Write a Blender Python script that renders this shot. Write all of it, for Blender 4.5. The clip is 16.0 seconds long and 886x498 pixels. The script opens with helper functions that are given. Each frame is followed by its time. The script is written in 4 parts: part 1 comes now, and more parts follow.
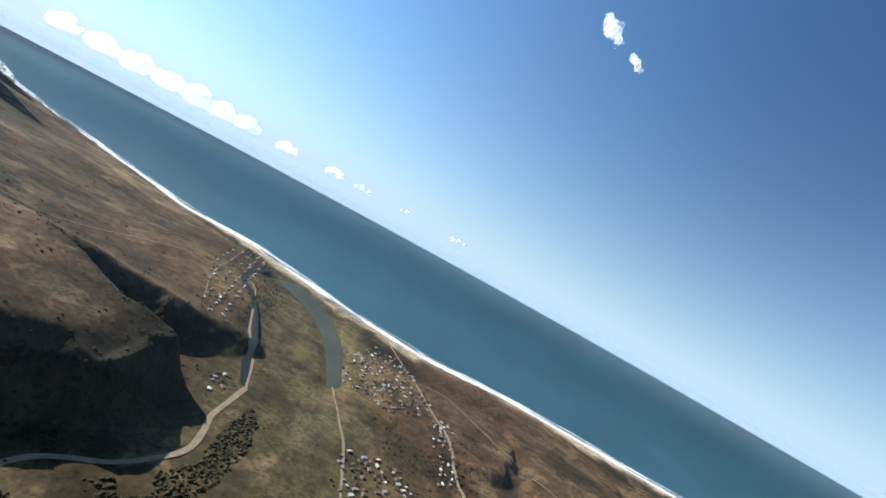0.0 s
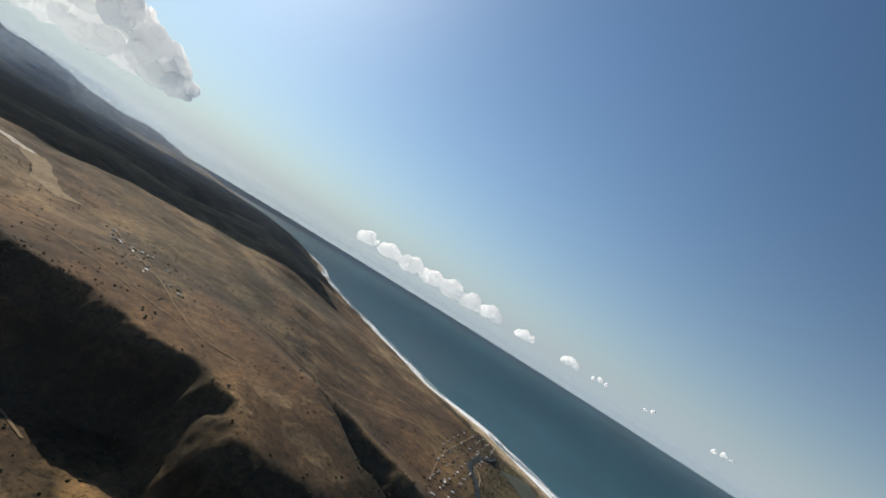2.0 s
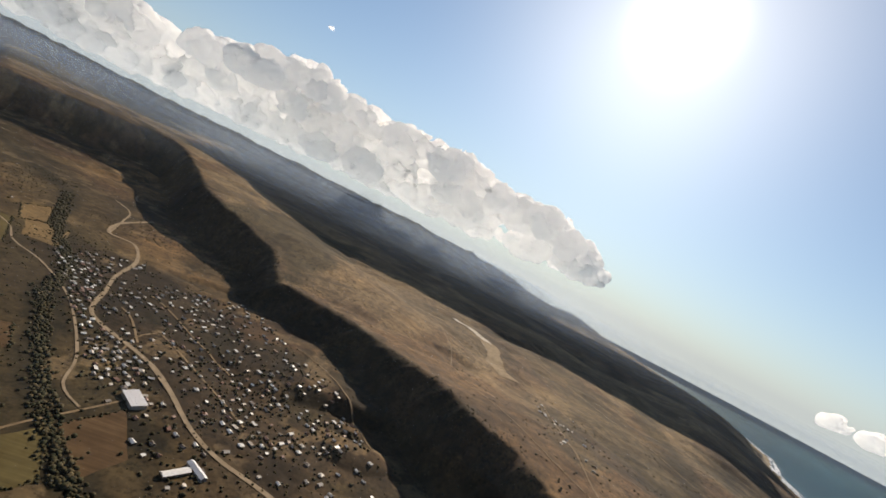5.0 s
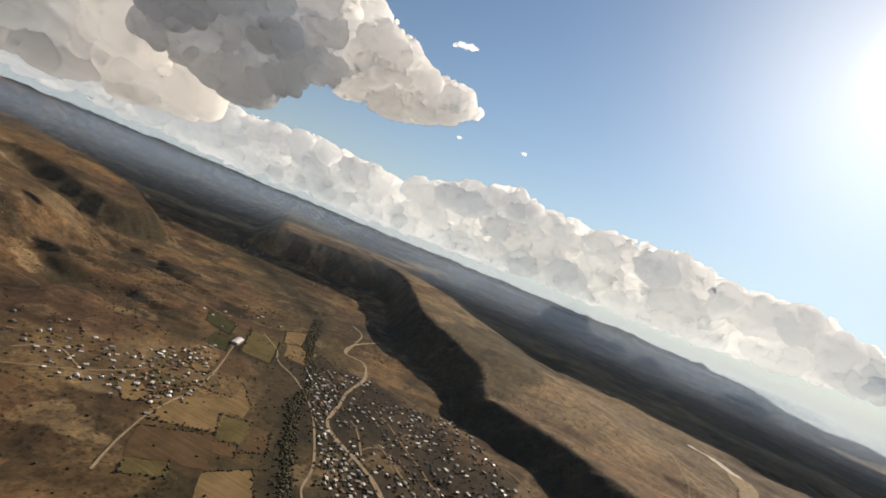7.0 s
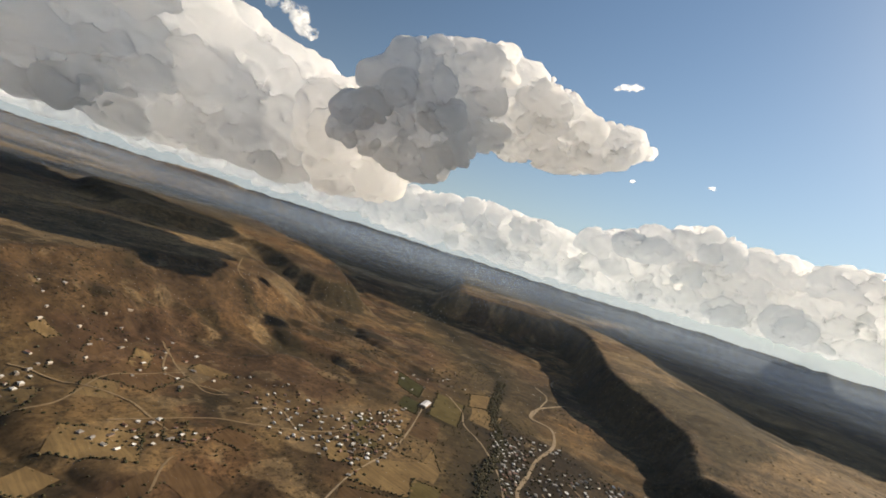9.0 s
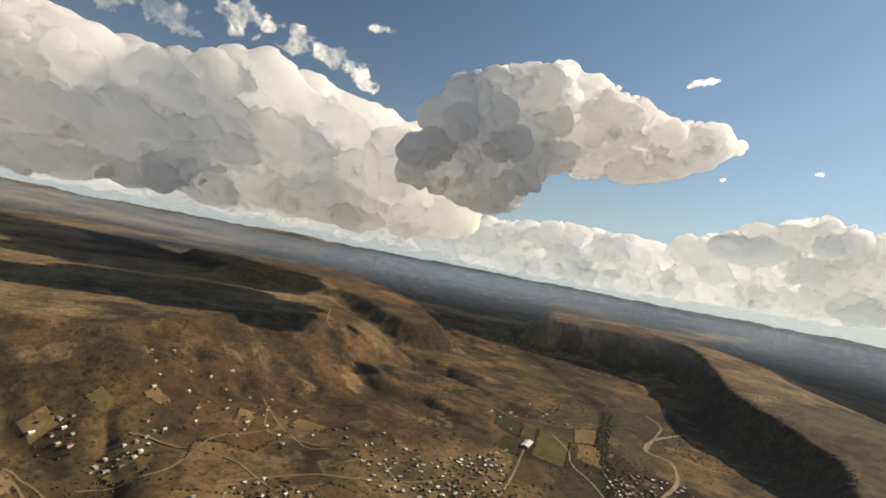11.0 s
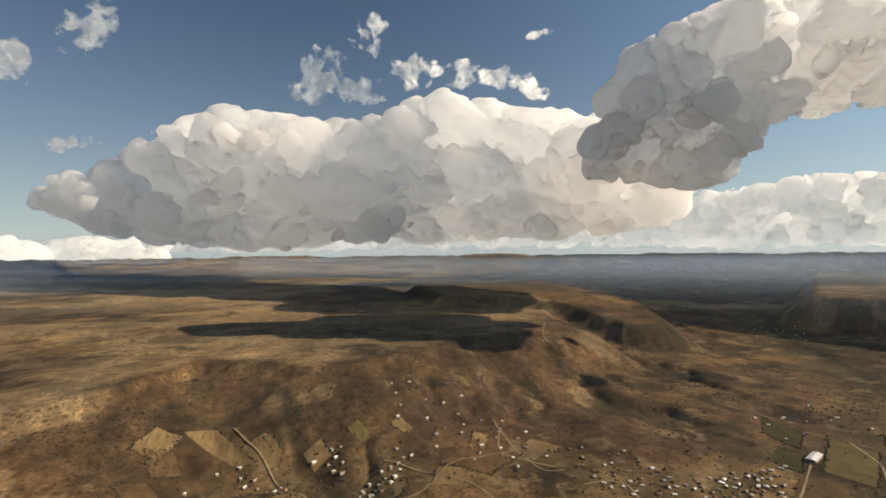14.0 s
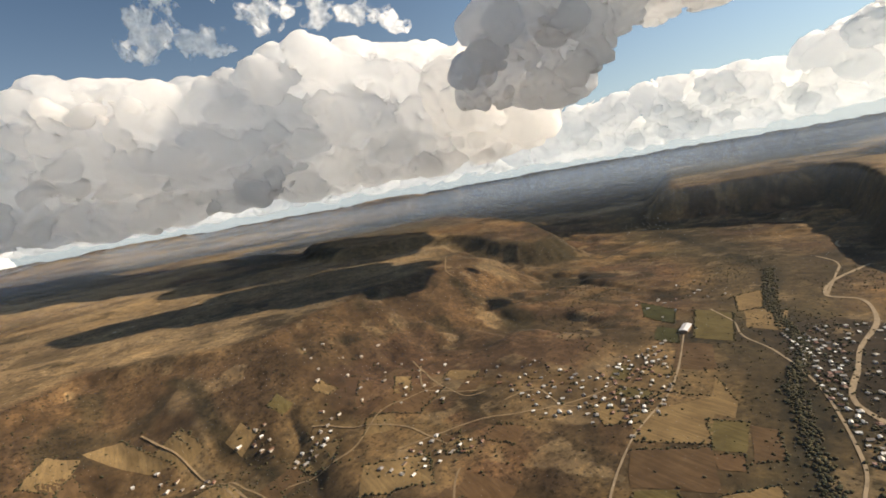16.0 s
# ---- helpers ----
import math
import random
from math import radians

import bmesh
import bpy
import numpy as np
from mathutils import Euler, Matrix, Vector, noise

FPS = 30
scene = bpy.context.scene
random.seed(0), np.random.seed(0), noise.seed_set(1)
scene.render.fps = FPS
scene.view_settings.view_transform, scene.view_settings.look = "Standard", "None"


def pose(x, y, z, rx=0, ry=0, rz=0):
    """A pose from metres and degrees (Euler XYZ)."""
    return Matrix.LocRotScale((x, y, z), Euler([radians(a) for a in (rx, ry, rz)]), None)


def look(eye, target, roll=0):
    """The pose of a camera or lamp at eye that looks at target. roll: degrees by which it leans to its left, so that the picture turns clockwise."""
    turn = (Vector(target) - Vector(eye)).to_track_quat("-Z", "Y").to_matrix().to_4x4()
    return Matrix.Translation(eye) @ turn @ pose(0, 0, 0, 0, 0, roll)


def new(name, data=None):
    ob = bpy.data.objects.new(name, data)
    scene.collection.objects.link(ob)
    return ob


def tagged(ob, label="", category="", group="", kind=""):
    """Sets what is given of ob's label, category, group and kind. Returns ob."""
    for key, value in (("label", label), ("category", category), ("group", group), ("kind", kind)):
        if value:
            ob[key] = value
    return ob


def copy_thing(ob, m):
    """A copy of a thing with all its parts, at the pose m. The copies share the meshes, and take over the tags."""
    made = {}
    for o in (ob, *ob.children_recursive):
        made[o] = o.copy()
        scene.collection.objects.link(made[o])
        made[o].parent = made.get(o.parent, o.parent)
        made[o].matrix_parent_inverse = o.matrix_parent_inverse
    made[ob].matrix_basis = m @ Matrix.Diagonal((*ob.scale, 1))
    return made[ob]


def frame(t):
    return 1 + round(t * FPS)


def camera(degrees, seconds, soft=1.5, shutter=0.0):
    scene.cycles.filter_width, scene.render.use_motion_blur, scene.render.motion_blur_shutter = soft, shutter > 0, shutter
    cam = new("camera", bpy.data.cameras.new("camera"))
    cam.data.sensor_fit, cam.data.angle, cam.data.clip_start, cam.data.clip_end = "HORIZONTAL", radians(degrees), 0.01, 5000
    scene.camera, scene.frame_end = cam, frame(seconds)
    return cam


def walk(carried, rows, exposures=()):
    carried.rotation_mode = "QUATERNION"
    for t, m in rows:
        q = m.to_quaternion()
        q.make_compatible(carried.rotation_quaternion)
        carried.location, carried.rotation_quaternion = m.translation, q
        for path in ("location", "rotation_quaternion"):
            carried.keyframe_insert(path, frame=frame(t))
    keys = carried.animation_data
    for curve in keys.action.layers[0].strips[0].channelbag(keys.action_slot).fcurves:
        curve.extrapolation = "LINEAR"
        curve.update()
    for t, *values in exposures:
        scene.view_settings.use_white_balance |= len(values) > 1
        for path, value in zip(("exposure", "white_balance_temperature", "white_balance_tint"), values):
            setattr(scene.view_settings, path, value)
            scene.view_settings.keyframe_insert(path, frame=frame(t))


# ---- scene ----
# Flight: seconds, eye, yaw, pitch, roll
PATH = [
    (0, 15.0, -75.5, 355.1, -6.48, -0.90, 28.71),
    (0.5, 17.3, -68.3, 354.6, 1.65, -0.02, 28.64),
    (1, 19.6, -61.2, 354.1, 10.96, 1.34, 30.44),
    (1.5, 21.6, -54.4, 353.6, 19.02, 3.38, 31.30),
    (2, 23.4, -48.0, 353.1, 27.86, 4.37, 31.71),
    (2.5, 24.9, -42.2, 352.4, 36.14, 1.67, 30.50),
    (3, 26.2, -36.2, 351.7, 44.88, -0.35, 29.86),
    (3.5, 27.1, -29.7, 351.1, 53.13, -1.67, 29.23),
    (4, 27.6, -23.1, 350.6, 61.65, -1.95, 28.31),
    (4.5, 27.6, -16.9, 350.0, 69.96, -1.93, 26.95),
    (5, 26.8, -11.3, 349.4, 77.63, -1.28, 26.84),
    (5.2, 26.3, -9.3, 349.2, 80.94, -0.87, 25.58),
    (7.3, 12.3, 2.5, 349.2, 108.38, 0.64, 22.40),
    (7.5, 10.4, 2.6, 349.2, 110.85, 0.51, 22.24),
    (8, 5.1, 1.9, 349.4, 116.83, 0.50, 20.70),
    (8.5, -0.0, 0.0, 349.5, 122.67, 0.27, 18.06),
    (9, -5.0, -2.8, 349.6, 126.26, 0.19, 17.72),
    (9.5, -10.0, -6.1, 349.9, 129.55, 0.51, 15.56),
    (9.7, -12.1, -7.4, 350.1, 131.15, 0.38, 14.36),
    (11.8, -35.6, -20.3, 355.7, 139.72, 2.05, 11.78),
    (12, -38.0, -20.9, 356.0, 141.23, 1.66, 12.31),
    (12.5, -43.9, -22.0, 356.6, 145.11, 2.90, 13.31),
    (13, -49.4, -22.6, 357.3, 149.54, 4.96, 13.18),
    (13.5, -54.1, -23.1, 358.5, 153.10, 4.24, 10.0),
    (14, -58.0, -24.0, 360.1, 160.38, 0.55, -0.5),
    (14.5, -60.8, -25.4, 361.9, 161.48, -2.6, -1.1),
    (15, -62.4, -27.5, 363.6, 156.64, -5.6, -3.5),
    (15.5, -63.6, -29.8, 365.1, 153.22, -6.9, -10.2),
    (16, -64.5, -32.1, 366.3, 148.79, -7.2, -10.1),
]
cam = camera(84.7, 16.0, soft=1.7)


def bank(x, y, z, yaw, pitch, roll):
    return pose(x, y, z, 90 + pitch, 0, yaw) @ pose(0, 0, 0, 0, 0, roll)


walk(cam, [(r[0], bank(*r[1:])) for r in PATH], exposures=[(0.0, 0.88, 5950, 6), (0.5, 0.6, 6100, 7), (1.5, 0.15, 6600, 9), (2.5, 0.2, 7000, 10), (3.5, 0.3, 7200, 12), (5.0, 0.36, 7600, 14), (8.5, 0.44, 7900, 12), (12.5, 0.45, 8300, 11), (14.0, 0.45, 8200, 11), (15.0, 0.45, 8150, 12), (16.0, 0.7, 8050, 12)])

# ---- world, sun ----
SUN_AZ, SUN_EL = -64.4, 30.5          # azimuth clockwise from +y
sun_way = Vector((math.sin(radians(SUN_AZ)) * math.cos(radians(SUN_EL)),
                  math.cos(radians(SUN_AZ)) * math.cos(radians(SUN_EL)), math.sin(radians(SUN_EL))))
world = bpy.data.worlds.new("sky")
scene.world = world
world.use_nodes = True
wn, wl = world.node_tree.nodes, world.node_tree.links
wn.clear()
w_out = wn.new("ShaderNodeOutputWorld")
w_bg = wn.new("ShaderNodeBackground")
w_bg.inputs["Strength"].default_value = 0.09
sky = wn.new("ShaderNodeTexSky")
sky.sky_type = "NISHITA"
sky.sun_disc = False
sky.sun_elevation = radians(SUN_EL)
sky.sun_rotation = radians(SUN_AZ % 360)
sky.altitude = 400
sky.air_density, sky.dust_density, sky.ozone_density = 1.0, 0.35, 3.5
w_tc = wn.new("ShaderNodeTexCoord")
w_sep = wn.new("ShaderNodeSeparateXYZ")
w_max = wn.new("ShaderNodeMath")
w_max.operation = "MAXIMUM"
w_max.inputs[1].default_value = 0.012
w_com = wn.new("ShaderNodeCombineXYZ")
wl.new(w_tc.outputs["Generated"], w_sep.inputs[0])
wl.new(w_sep.outputs[0], w_com.inputs[0])
wl.new(w_sep.outputs[1], w_com.inputs[1])
wl.new(w_sep.outputs[2], w_max.inputs[0])
wl.new(w_max.outputs[0], w_com.inputs[2])
wl.new(w_com.outputs[0], sky.inputs[0])
# haze that whitens the sky towards the horizon
w_fall = wn.new("ShaderNodeMath")
w_fall.operation = "MULTIPLY"
w_fall.inputs[1].default_value = -6.5
wl.new(w_max.outputs[0], w_fall.inputs[0])
w_exp = wn.new("ShaderNodeMath")
w_exp.operation = "EXPONENT"
wl.new(w_fall.outputs[0], w_exp.inputs[0])
w_amt = wn.new("ShaderNodeMath")
w_amt.operation = "MULTIPLY"
w_amt.inputs[1].default_value = 0.98
wl.new(w_exp.outputs[0], w_amt.inputs[0])
w_haze = wn.new("ShaderNodeMix")
w_haze.data_type = "RGBA"
w_haze.inputs[7].default_value = (4.0, 4.9, 5.7, 1)
wl.new(w_amt.outputs[0], w_haze.inputs[0])
w_tint = wn.new("ShaderNodeMix")
w_tint.data_type, w_tint.blend_type = "RGBA", "MULTIPLY"
w_tint.inputs[0].default_value = 1.0
w_tint.inputs[7].default_value = (0.84, 0.98, 1.02, 1)
wl.new(sky.outputs[0], w_tint.inputs[6])
# the clear sky deepens away from the sun
w_deep = wn.new("ShaderNodeMapRange")
w_deep.interpolation_type = "SMOOTHSTEP"
for k, v in zip((1, 2, 3, 4), (-0.15, 0.9, 0.0, 1.0)):
    w_deep.inputs[k].default_value = v
w_blue = wn.new("ShaderNodeMix")
w_blue.data_type, w_blue.blend_type = "RGBA", "MULTIPLY"
w_blue.inputs[0].default_value = 1.0
wl.new(w_tint.outputs[2], w_blue.inputs[6])
w_hue = wn.new("ShaderNodeMix")
w_hue.data_type = "RGBA"
w_hue.inputs[6].default_value, w_hue.inputs[7].default_value = (0.34, 0.47, 0.56, 1), (1, 1, 1, 1)
wl.new(w_deep.outputs[0], w_hue.inputs[0])
wl.new(w_hue.outputs[2], w_blue.inputs[7])
wl.new(w_blue.outputs[2], w_haze.inputs[6])
# the sun's bright aureole
w_dot = wn.new("ShaderNodeVectorMath")
w_dot.operation = "DOT_PRODUCT"
w_dot.inputs[1].default_value = sun_way
wl.new(w_tc.outputs["Generated"], w_dot.inputs[0])
wl.new(w_dot.outputs["Value"], w_deep.inputs[0])
w_rise = wn.new("ShaderNodeMath")
w_rise.operation = "POWER"
w_rise.use_clamp = True
w_rise.inputs[1].default_value = 700.0
wl.new(w_dot.outputs["Value"], w_rise.inputs[0])
w_wide = wn.new("ShaderNodeMath")
w_wide.operation = "POWER"
w_wide.use_clamp = True
w_wide.inputs[1].default_value = 26.0
wl.new(w_dot.outputs["Value"], w_wide.inputs[0])
w_sum = wn.new("ShaderNodeMath")
w_sum.operation = "MULTIPLY_ADD"
w_sum.inputs[1].default_value = 22.0
wl.new(w_rise.outputs[0], w_sum.inputs[0])
w_half = wn.new("ShaderNodeMath")
w_half.operation = "MULTIPLY"
w_half.inputs[1].default_value = 3.0
wl.new(w_wide.outputs[0], w_half.inputs[0])
wl.new(w_half.outputs[0], w_sum.inputs[2])
w_add = wn.new("ShaderNodeMix")
w_add.data_type, w_add.blend_type = "RGBA", "ADD"
w_add.inputs[0].default_value = 1.0
wl.new(w_haze.outputs[2], w_add.inputs[6])
wl.new(w_sum.outputs[0], w_add.inputs[7])
wl.new(w_add.outputs[2], w_bg.inputs[0])
wl.new(w_bg.outputs[0], w_out.inputs[0])

sun_data = bpy.data.lights.new("sun", "SUN")
sun_data.energy, sun_data.angle, sun_data.color = 5.0, radians(0.5), (1.0, 0.94, 0.84)
sun = new("sun", sun_data)
sun.matrix_world = look((0, 0, 3000), Vector((0, 0, 3000)) - sun_way)

# ---- helpers of this scene ----
EYE_Z = 350.0


def lattice(ix, iy, iz, seed):
    h = (ix.astype(np.int64) * 374761393 + iy.astype(np.int64) * 668265263 + iz.astype(np.int64) * 2147483647 + seed * 1274126177) & 0xFFFFFFFF
    h = ((h ^ (h >> 13)) * 1274126177) & 0xFFFFFFFF
    return ((h ^ (h >> 16)) & 0xFFFF) / 32767.5 - 1.0


def vnoise(x, y, seed=0):
    """Smooth value noise on a plane, -1 to 1."""
    ix, iy = np.floor(x), np.floor(y)
    fx, fy = x - ix, y - iy
    fx, fy = (f * f * f * (f * (f * 6 - 15) + 10) for f in (fx, fy))
    flat = np.zeros_like(ix)
    a, b, c, d = (lattice(ix + i, iy + j, flat, seed) for i, j in ((0, 0), (1, 0), (0, 1), (1, 1)))
    low = a + (b - a) * fx
    return low + (c + (d - c) * fx - low) * fy


def fbm(x, y, scale, octaves=4, seed=0):
    x, y = np.asarray(x, float), np.asarray(y, float)
    out, amp, tot = 0, 1.0, 0.0
    for o in range(octaves):
        k = 2.0 ** o / scale
        out = out + amp * vnoise(x * k + 17.3 * o, y * k - 9.1 * o, seed + o)
        tot += amp
        amp *= 0.5
    return out / tot


def ridged(x, y, scale, octaves=4, seed=0):
    out, amp, tot = 0, 1.0, 0.0
    for o in range(octaves):
        k = 2.0 ** o / scale
        out = out + amp * (1 - 2 * np.abs(vnoise(np.asarray(x) * k + 31 * o, np.asarray(y) * k, seed + o)))
        tot += amp
        amp *= 0.5
    return out / tot


def step(a, b, v):
    u = np.clip((v - a) / (b - a), 0, 1)
    return u * u * (3 - 2 * u)


def inside(poly, x, y):
    """Distance to the polygon's edge, positive inside."""
    x, y = np.asarray(x, float), np.asarray(y, float)
    best = np.full(x.shape, 1e18)
    odd = np.zeros(x.shape, bool)
    for (ax, ay), (bx, by) in zip(poly, poly[1:] + poly[:1]):
        dx, dy = bx - ax, by - ay
        u = np.clip(((x - ax) * dx + (y - ay) * dy) / (dx * dx + dy * dy), 0, 1)
        best = np.minimum(best, (x - ax - u * dx) ** 2 + (y - ay - u * dy) ** 2)
        if ay != by:
            odd ^= ((ay > y) != (by > y)) & (x < (bx - ax) * (y - ay) / (by - ay) + ax)
    return np.where(odd, 1, -1) * np.sqrt(best)


def along(line, x, y):
    """Distance to an open line."""
    x, y = np.asarray(x, float), np.asarray(y, float)
    best = np.full(x.shape, 1e18)
    for (ax, ay), (bx, by) in zip(line, line[1:]):
        dx, dy = bx - ax, by - ay
        u = np.clip(((x - ax) * dx + (y - ay) * dy) / (dx * dx + dy * dy), 0, 1)
        best = np.minimum(best, (x - ax - u * dx) ** 2 + (y - ay - u * dy) ** 2)
    return np.sqrt(best)


NEAR, REACH = 2000.0, 1500.0


def drawn_in(x, y, z):
    """Draws what lies past 2 km in towards the eye along its line of sight, so that 40 km fit inside 3.5 km."""
    d = np.hypot(x, y)
    far = NEAR + REACH * (1 - np.exp(-np.maximum(d - NEAR, 0) / (REACH * 1.35)))
    k = np.where(d > NEAR, far / np.maximum(d, 1), 1.0)
    return x * k, y * k, EYE_Z + (z - EYE_Z) * k


def mesh_of(name, verts, faces, smooth=True):
    me = bpy.data.meshes.new(name)
    me.from_pydata([tuple(v) for v in verts], [], [tuple(int(i) for i in f) for f in faces])
    if smooth:
        me.shade_smooth()
    return me


def grid_mesh(name, v, ncol, nrow, wrap):
    """A sheet of quads from an array of nrow x ncol places."""
    me = bpy.data.meshes.new(name)
    c = np.arange(ncol if wrap else ncol - 1)
    r = np.arange(nrow - 1)
    cc, rr = np.meshgrid(c, r)
    c2 = (cc + 1) % ncol
    f = np.stack([rr * ncol + cc, (rr + 1) * ncol + cc, (rr + 1) * ncol + c2, rr * ncol + c2], -1).reshape(-1, 4)
    me.vertices.add(len(v))
    me.vertices.foreach_set("co", np.asarray(v, np.float32).ravel())
    me.loops.add(f.size)
    me.polygons.add(len(f))
    me.loops.foreach_set("vertex_index", f.astype(np.int32).ravel())
    me.polygons.foreach_set("loop_start", (np.arange(len(f)) * 4).astype(np.int32))
    me.update()
    me.validate()
    me.shade_smooth()
    return me


def tri_mesh(name, v, f, smooth=True):
    me = bpy.data.meshes.new(name)
    v, f = np.asarray(v, np.float32), np.asarray(f, np.int32)
    me.vertices.add(len(v))
    me.vertices.foreach_set("co", v.ravel())
    me.loops.add(f.size)
    me.polygons.add(len(f))
    me.loops.foreach_set("vertex_index", f.ravel())
    me.polygons.foreach_set("loop_start", (np.arange(len(f)) * f.shape[1]).astype(np.int32))
    me.update()
    if smooth:
        me.shade_smooth()
    return me


def material(name):
    m = bpy.data.materials.new(name)
    m.use_nodes = True
    return m, m.node_tree.nodes, m.node_tree.links, m.node_tree.nodes["Principled BSDF"]


def ramp(nodes, stops):
    r = nodes.new("ShaderNodeValToRGB")
    e = r.color_ramp.elements
    while len(e) < len(stops):
        e.new(0.5)
    for el, (p, c) in zip(e, stops):
        el.position, el.color = p, (*c, 1)
    return r


def noise_node(nodes, links, scale, detail=6, rough=0.6, vec=None):
    n = nodes.new("ShaderNodeTexNoise")
    n.inputs["Scale"].default_value, n.inputs["Detail"].default_value, n.inputs["Roughness"].default_value = scale, detail, rough
    if vec is None:
        g = nodes.new("ShaderNodeNewGeometry")
        vec = g.outputs["Position"]
    links.new(vec, n.inputs["Vector"])
    return n


def mixed(nodes, links, kind, fac, a, b):
    m = nodes.new("ShaderNodeMix")
    m.data_type, m.blend_type = "RGBA", kind
    for sock, val in ((m.inputs[0], fac), (m.inputs[6], a), (m.inputs[7], b)):
        if isinstance(val, (int, float)):
            sock.default_value = val
        elif isinstance(val, tuple):
            sock.default_value = (*val, 1)
        else:
            links.new(val, sock)
    return m.outputs[2]


# ---- materials of the land ----
def ground_material():
    m, n, l, b = material("dry_land")
    a = n.new("ShaderNodeAttribute")
    a.attribute_name = "cover"
    f = noise_node(n, l, 0.05, 9, 0.7)
    g = noise_node(n, l, 0.012, 6, 0.6)
    r1 = ramp(n, [(0.32, (0.5, 0.5, 0.52)), (0.5, (1, 1, 1)), (0.68, (1.5, 1.44, 1.34))])
    l.new(f.outputs["Fac"], r1.inputs[0])
    r2 = ramp(n, [(0.34, (0.74, 0.72, 0.71)), (0.62, (1.14, 1.13, 1.1))])
    l.new(g.outputs["Fac"], r2.inputs[0])
    c = mixed(n, l, "MULTIPLY", a.outputs["Alpha"], a.outputs["Color"], r1.outputs[0])
    c = mixed(n, l, "MULTIPLY", a.outputs["Alpha"], c, r2.outputs[0])
    h = noise_node(n, l, 0.16, 5, 0.62)                 # single bushes and bare spots
    r3 = ramp(n, [(0.34, (1.6, 1.52, 1.4)), (0.42, (1, 1, 1)), (0.54, (1, 1, 1)), (0.6, (0.42, 0.42, 0.4))])
    l.new(h.outputs["Fac"], r3.inputs[0])
    k = noise_node(n, l, 0.006, 4, 0.6)
    r4 = ramp(n, [(0.36, (0.15, 0.15, 0.15)), (0.6, (1, 1, 1))])
    l.new(k.outputs["Fac"], r4.inputs[0])
    much = n.new("ShaderNodeMath")
    much.operation = "MULTIPLY"
    l.new(r4.outputs[0], much.inputs[0])
    l.new(a.outputs["Alpha"], much.inputs[1])
    c = mixed(n, l, "MULTIPLY", much.outputs[0], c, r3.outputs[0])
    # patches of wood, fallow and bare slope over the wide country
    w = n.new("ShaderNodeAttribute")
    w.attribute_name = "place"
    for scale, detail, stops in ((0.0016, 5, [(0.38, (0.6, 0.62, 0.62)), (0.5, (1, 1, 1)), (0.6, (1.35, 1.3, 1.2))]), (0.0045, 4, [(0.36, (1.35, 1.3, 1.22)), (0.46, (1, 1, 1)), (0.54, (0.95, 0.95, 0.95)), (0.6, (0.5, 0.5, 0.5))])):
        q = noise_node(n, l, scale, detail, 0.66, w.outputs["Vector"])
        r = ramp(n, stops)
        l.new(q.outputs["Fac"], r.inputs[0])
        c = mixed(n, l, "MULTIPLY", 0.8, c, r.outputs[0])
    l.new(c, b.inputs["Base Color"])
    b.inputs["Roughness"].default_value = 0.95
    b.inputs["Specular IOR Level"].default_value = 0.1
    bump = n.new("ShaderNodeBump")
    bump.inputs["Strength"].default_value, bump.inputs["Distance"].default_value = 0.2, 3.0
    l.new(f.outputs["Fac"], bump.inputs["Height"])
    l.new(bump.outputs[0], b.inputs["Normal"])
    return m


def water_material(name, colour, rough, bump_scale, strength):
    m, n, l, b = material(name)
    g = noise_node(n, l, 0.004, 5, 0.6)
    r = ramp(n, [(0.35, tuple(0.8 * v for v in colour)), (0.65, tuple(1.2 * v for v in colour))])
    l.new(g.outputs["Fac"], r.inputs[0])
    l.new(r.outputs[0], b.inputs["Base Color"])
    b.inputs["Roughness"].default_value = rough
    b.inputs["IOR"].default_value = 1.33
    w = noise_node(n, l, bump_scale, 4, 0.6)
    bump = n.new("ShaderNodeBump")
    bump.inputs["Strength"].default_value, bump.inputs["Distance"].default_value = strength, 1.0
    level = n.new("ShaderNodeCombineXYZ")
    level.inputs[2].default_value = 1.0
    l.new(level.outputs[0], bump.inputs["Normal"])
    l.new(w.outputs["Fac"], bump.inputs["Height"])
    l.new(bump.outputs[0], b.inputs["Normal"])
    return m


M_LAND = ground_material()
M_SEA = water_material("sea_water", (0.012, 0.06, 0.075), 0.32, 0.15, 0.25)
M_RIVER = water_material("river_water", (0.055, 0.06, 0.042), 0.6, 0.3, 0.2)
M_RIVER.node_tree.nodes["Principled BSDF"].inputs["Specular IOR Level"].default_value = 0.2       # muddy, ruffled water

# ---- the land's plan ----
COAST = [(-40000, 9000), (-9000, 5700), (-5500, 4600), (-3700, 3900), (-2700, 3330), (-2380, 2990), (-2250, 2830), (-1720, 2450), (-1200, 2140),
         (-680, 1825), (-420, 1790), (-185, 1645), (0, 1527), (160, 1470), (315, 1412), (460, 1427), (715, 1415), (1033, 1332), (1207, 1298),
         (2500, 900), (6000, -200), (30000, -8000)]
PLATEAU = [(-9000, -3600), (-3600, -1480), (-3000, -1100), (-2590, -810), (-2115, -606), (-1760, -455), (-1600, -330), (-1400, -135), (-1180, -60), (-1115, 30), (-1110, 90), (-988, 180), (-852, 267),
           (-735, 310), (-631, 374), (-521, 394), (-457, 441), (-377, 445), (-314, 414), (-267, 436), (-230, 470), (-190, 530), (-205, 590),
           (-330, 640), (-430, 690), (-320, 725), (-205, 775), (-150, 850), (-195, 1050), (-235, 1250), (-300, 1500), (-520, 1650), (-1100, 1950), (-2000, 2500),
           (-3600, 3800), (-9000, 7800)]
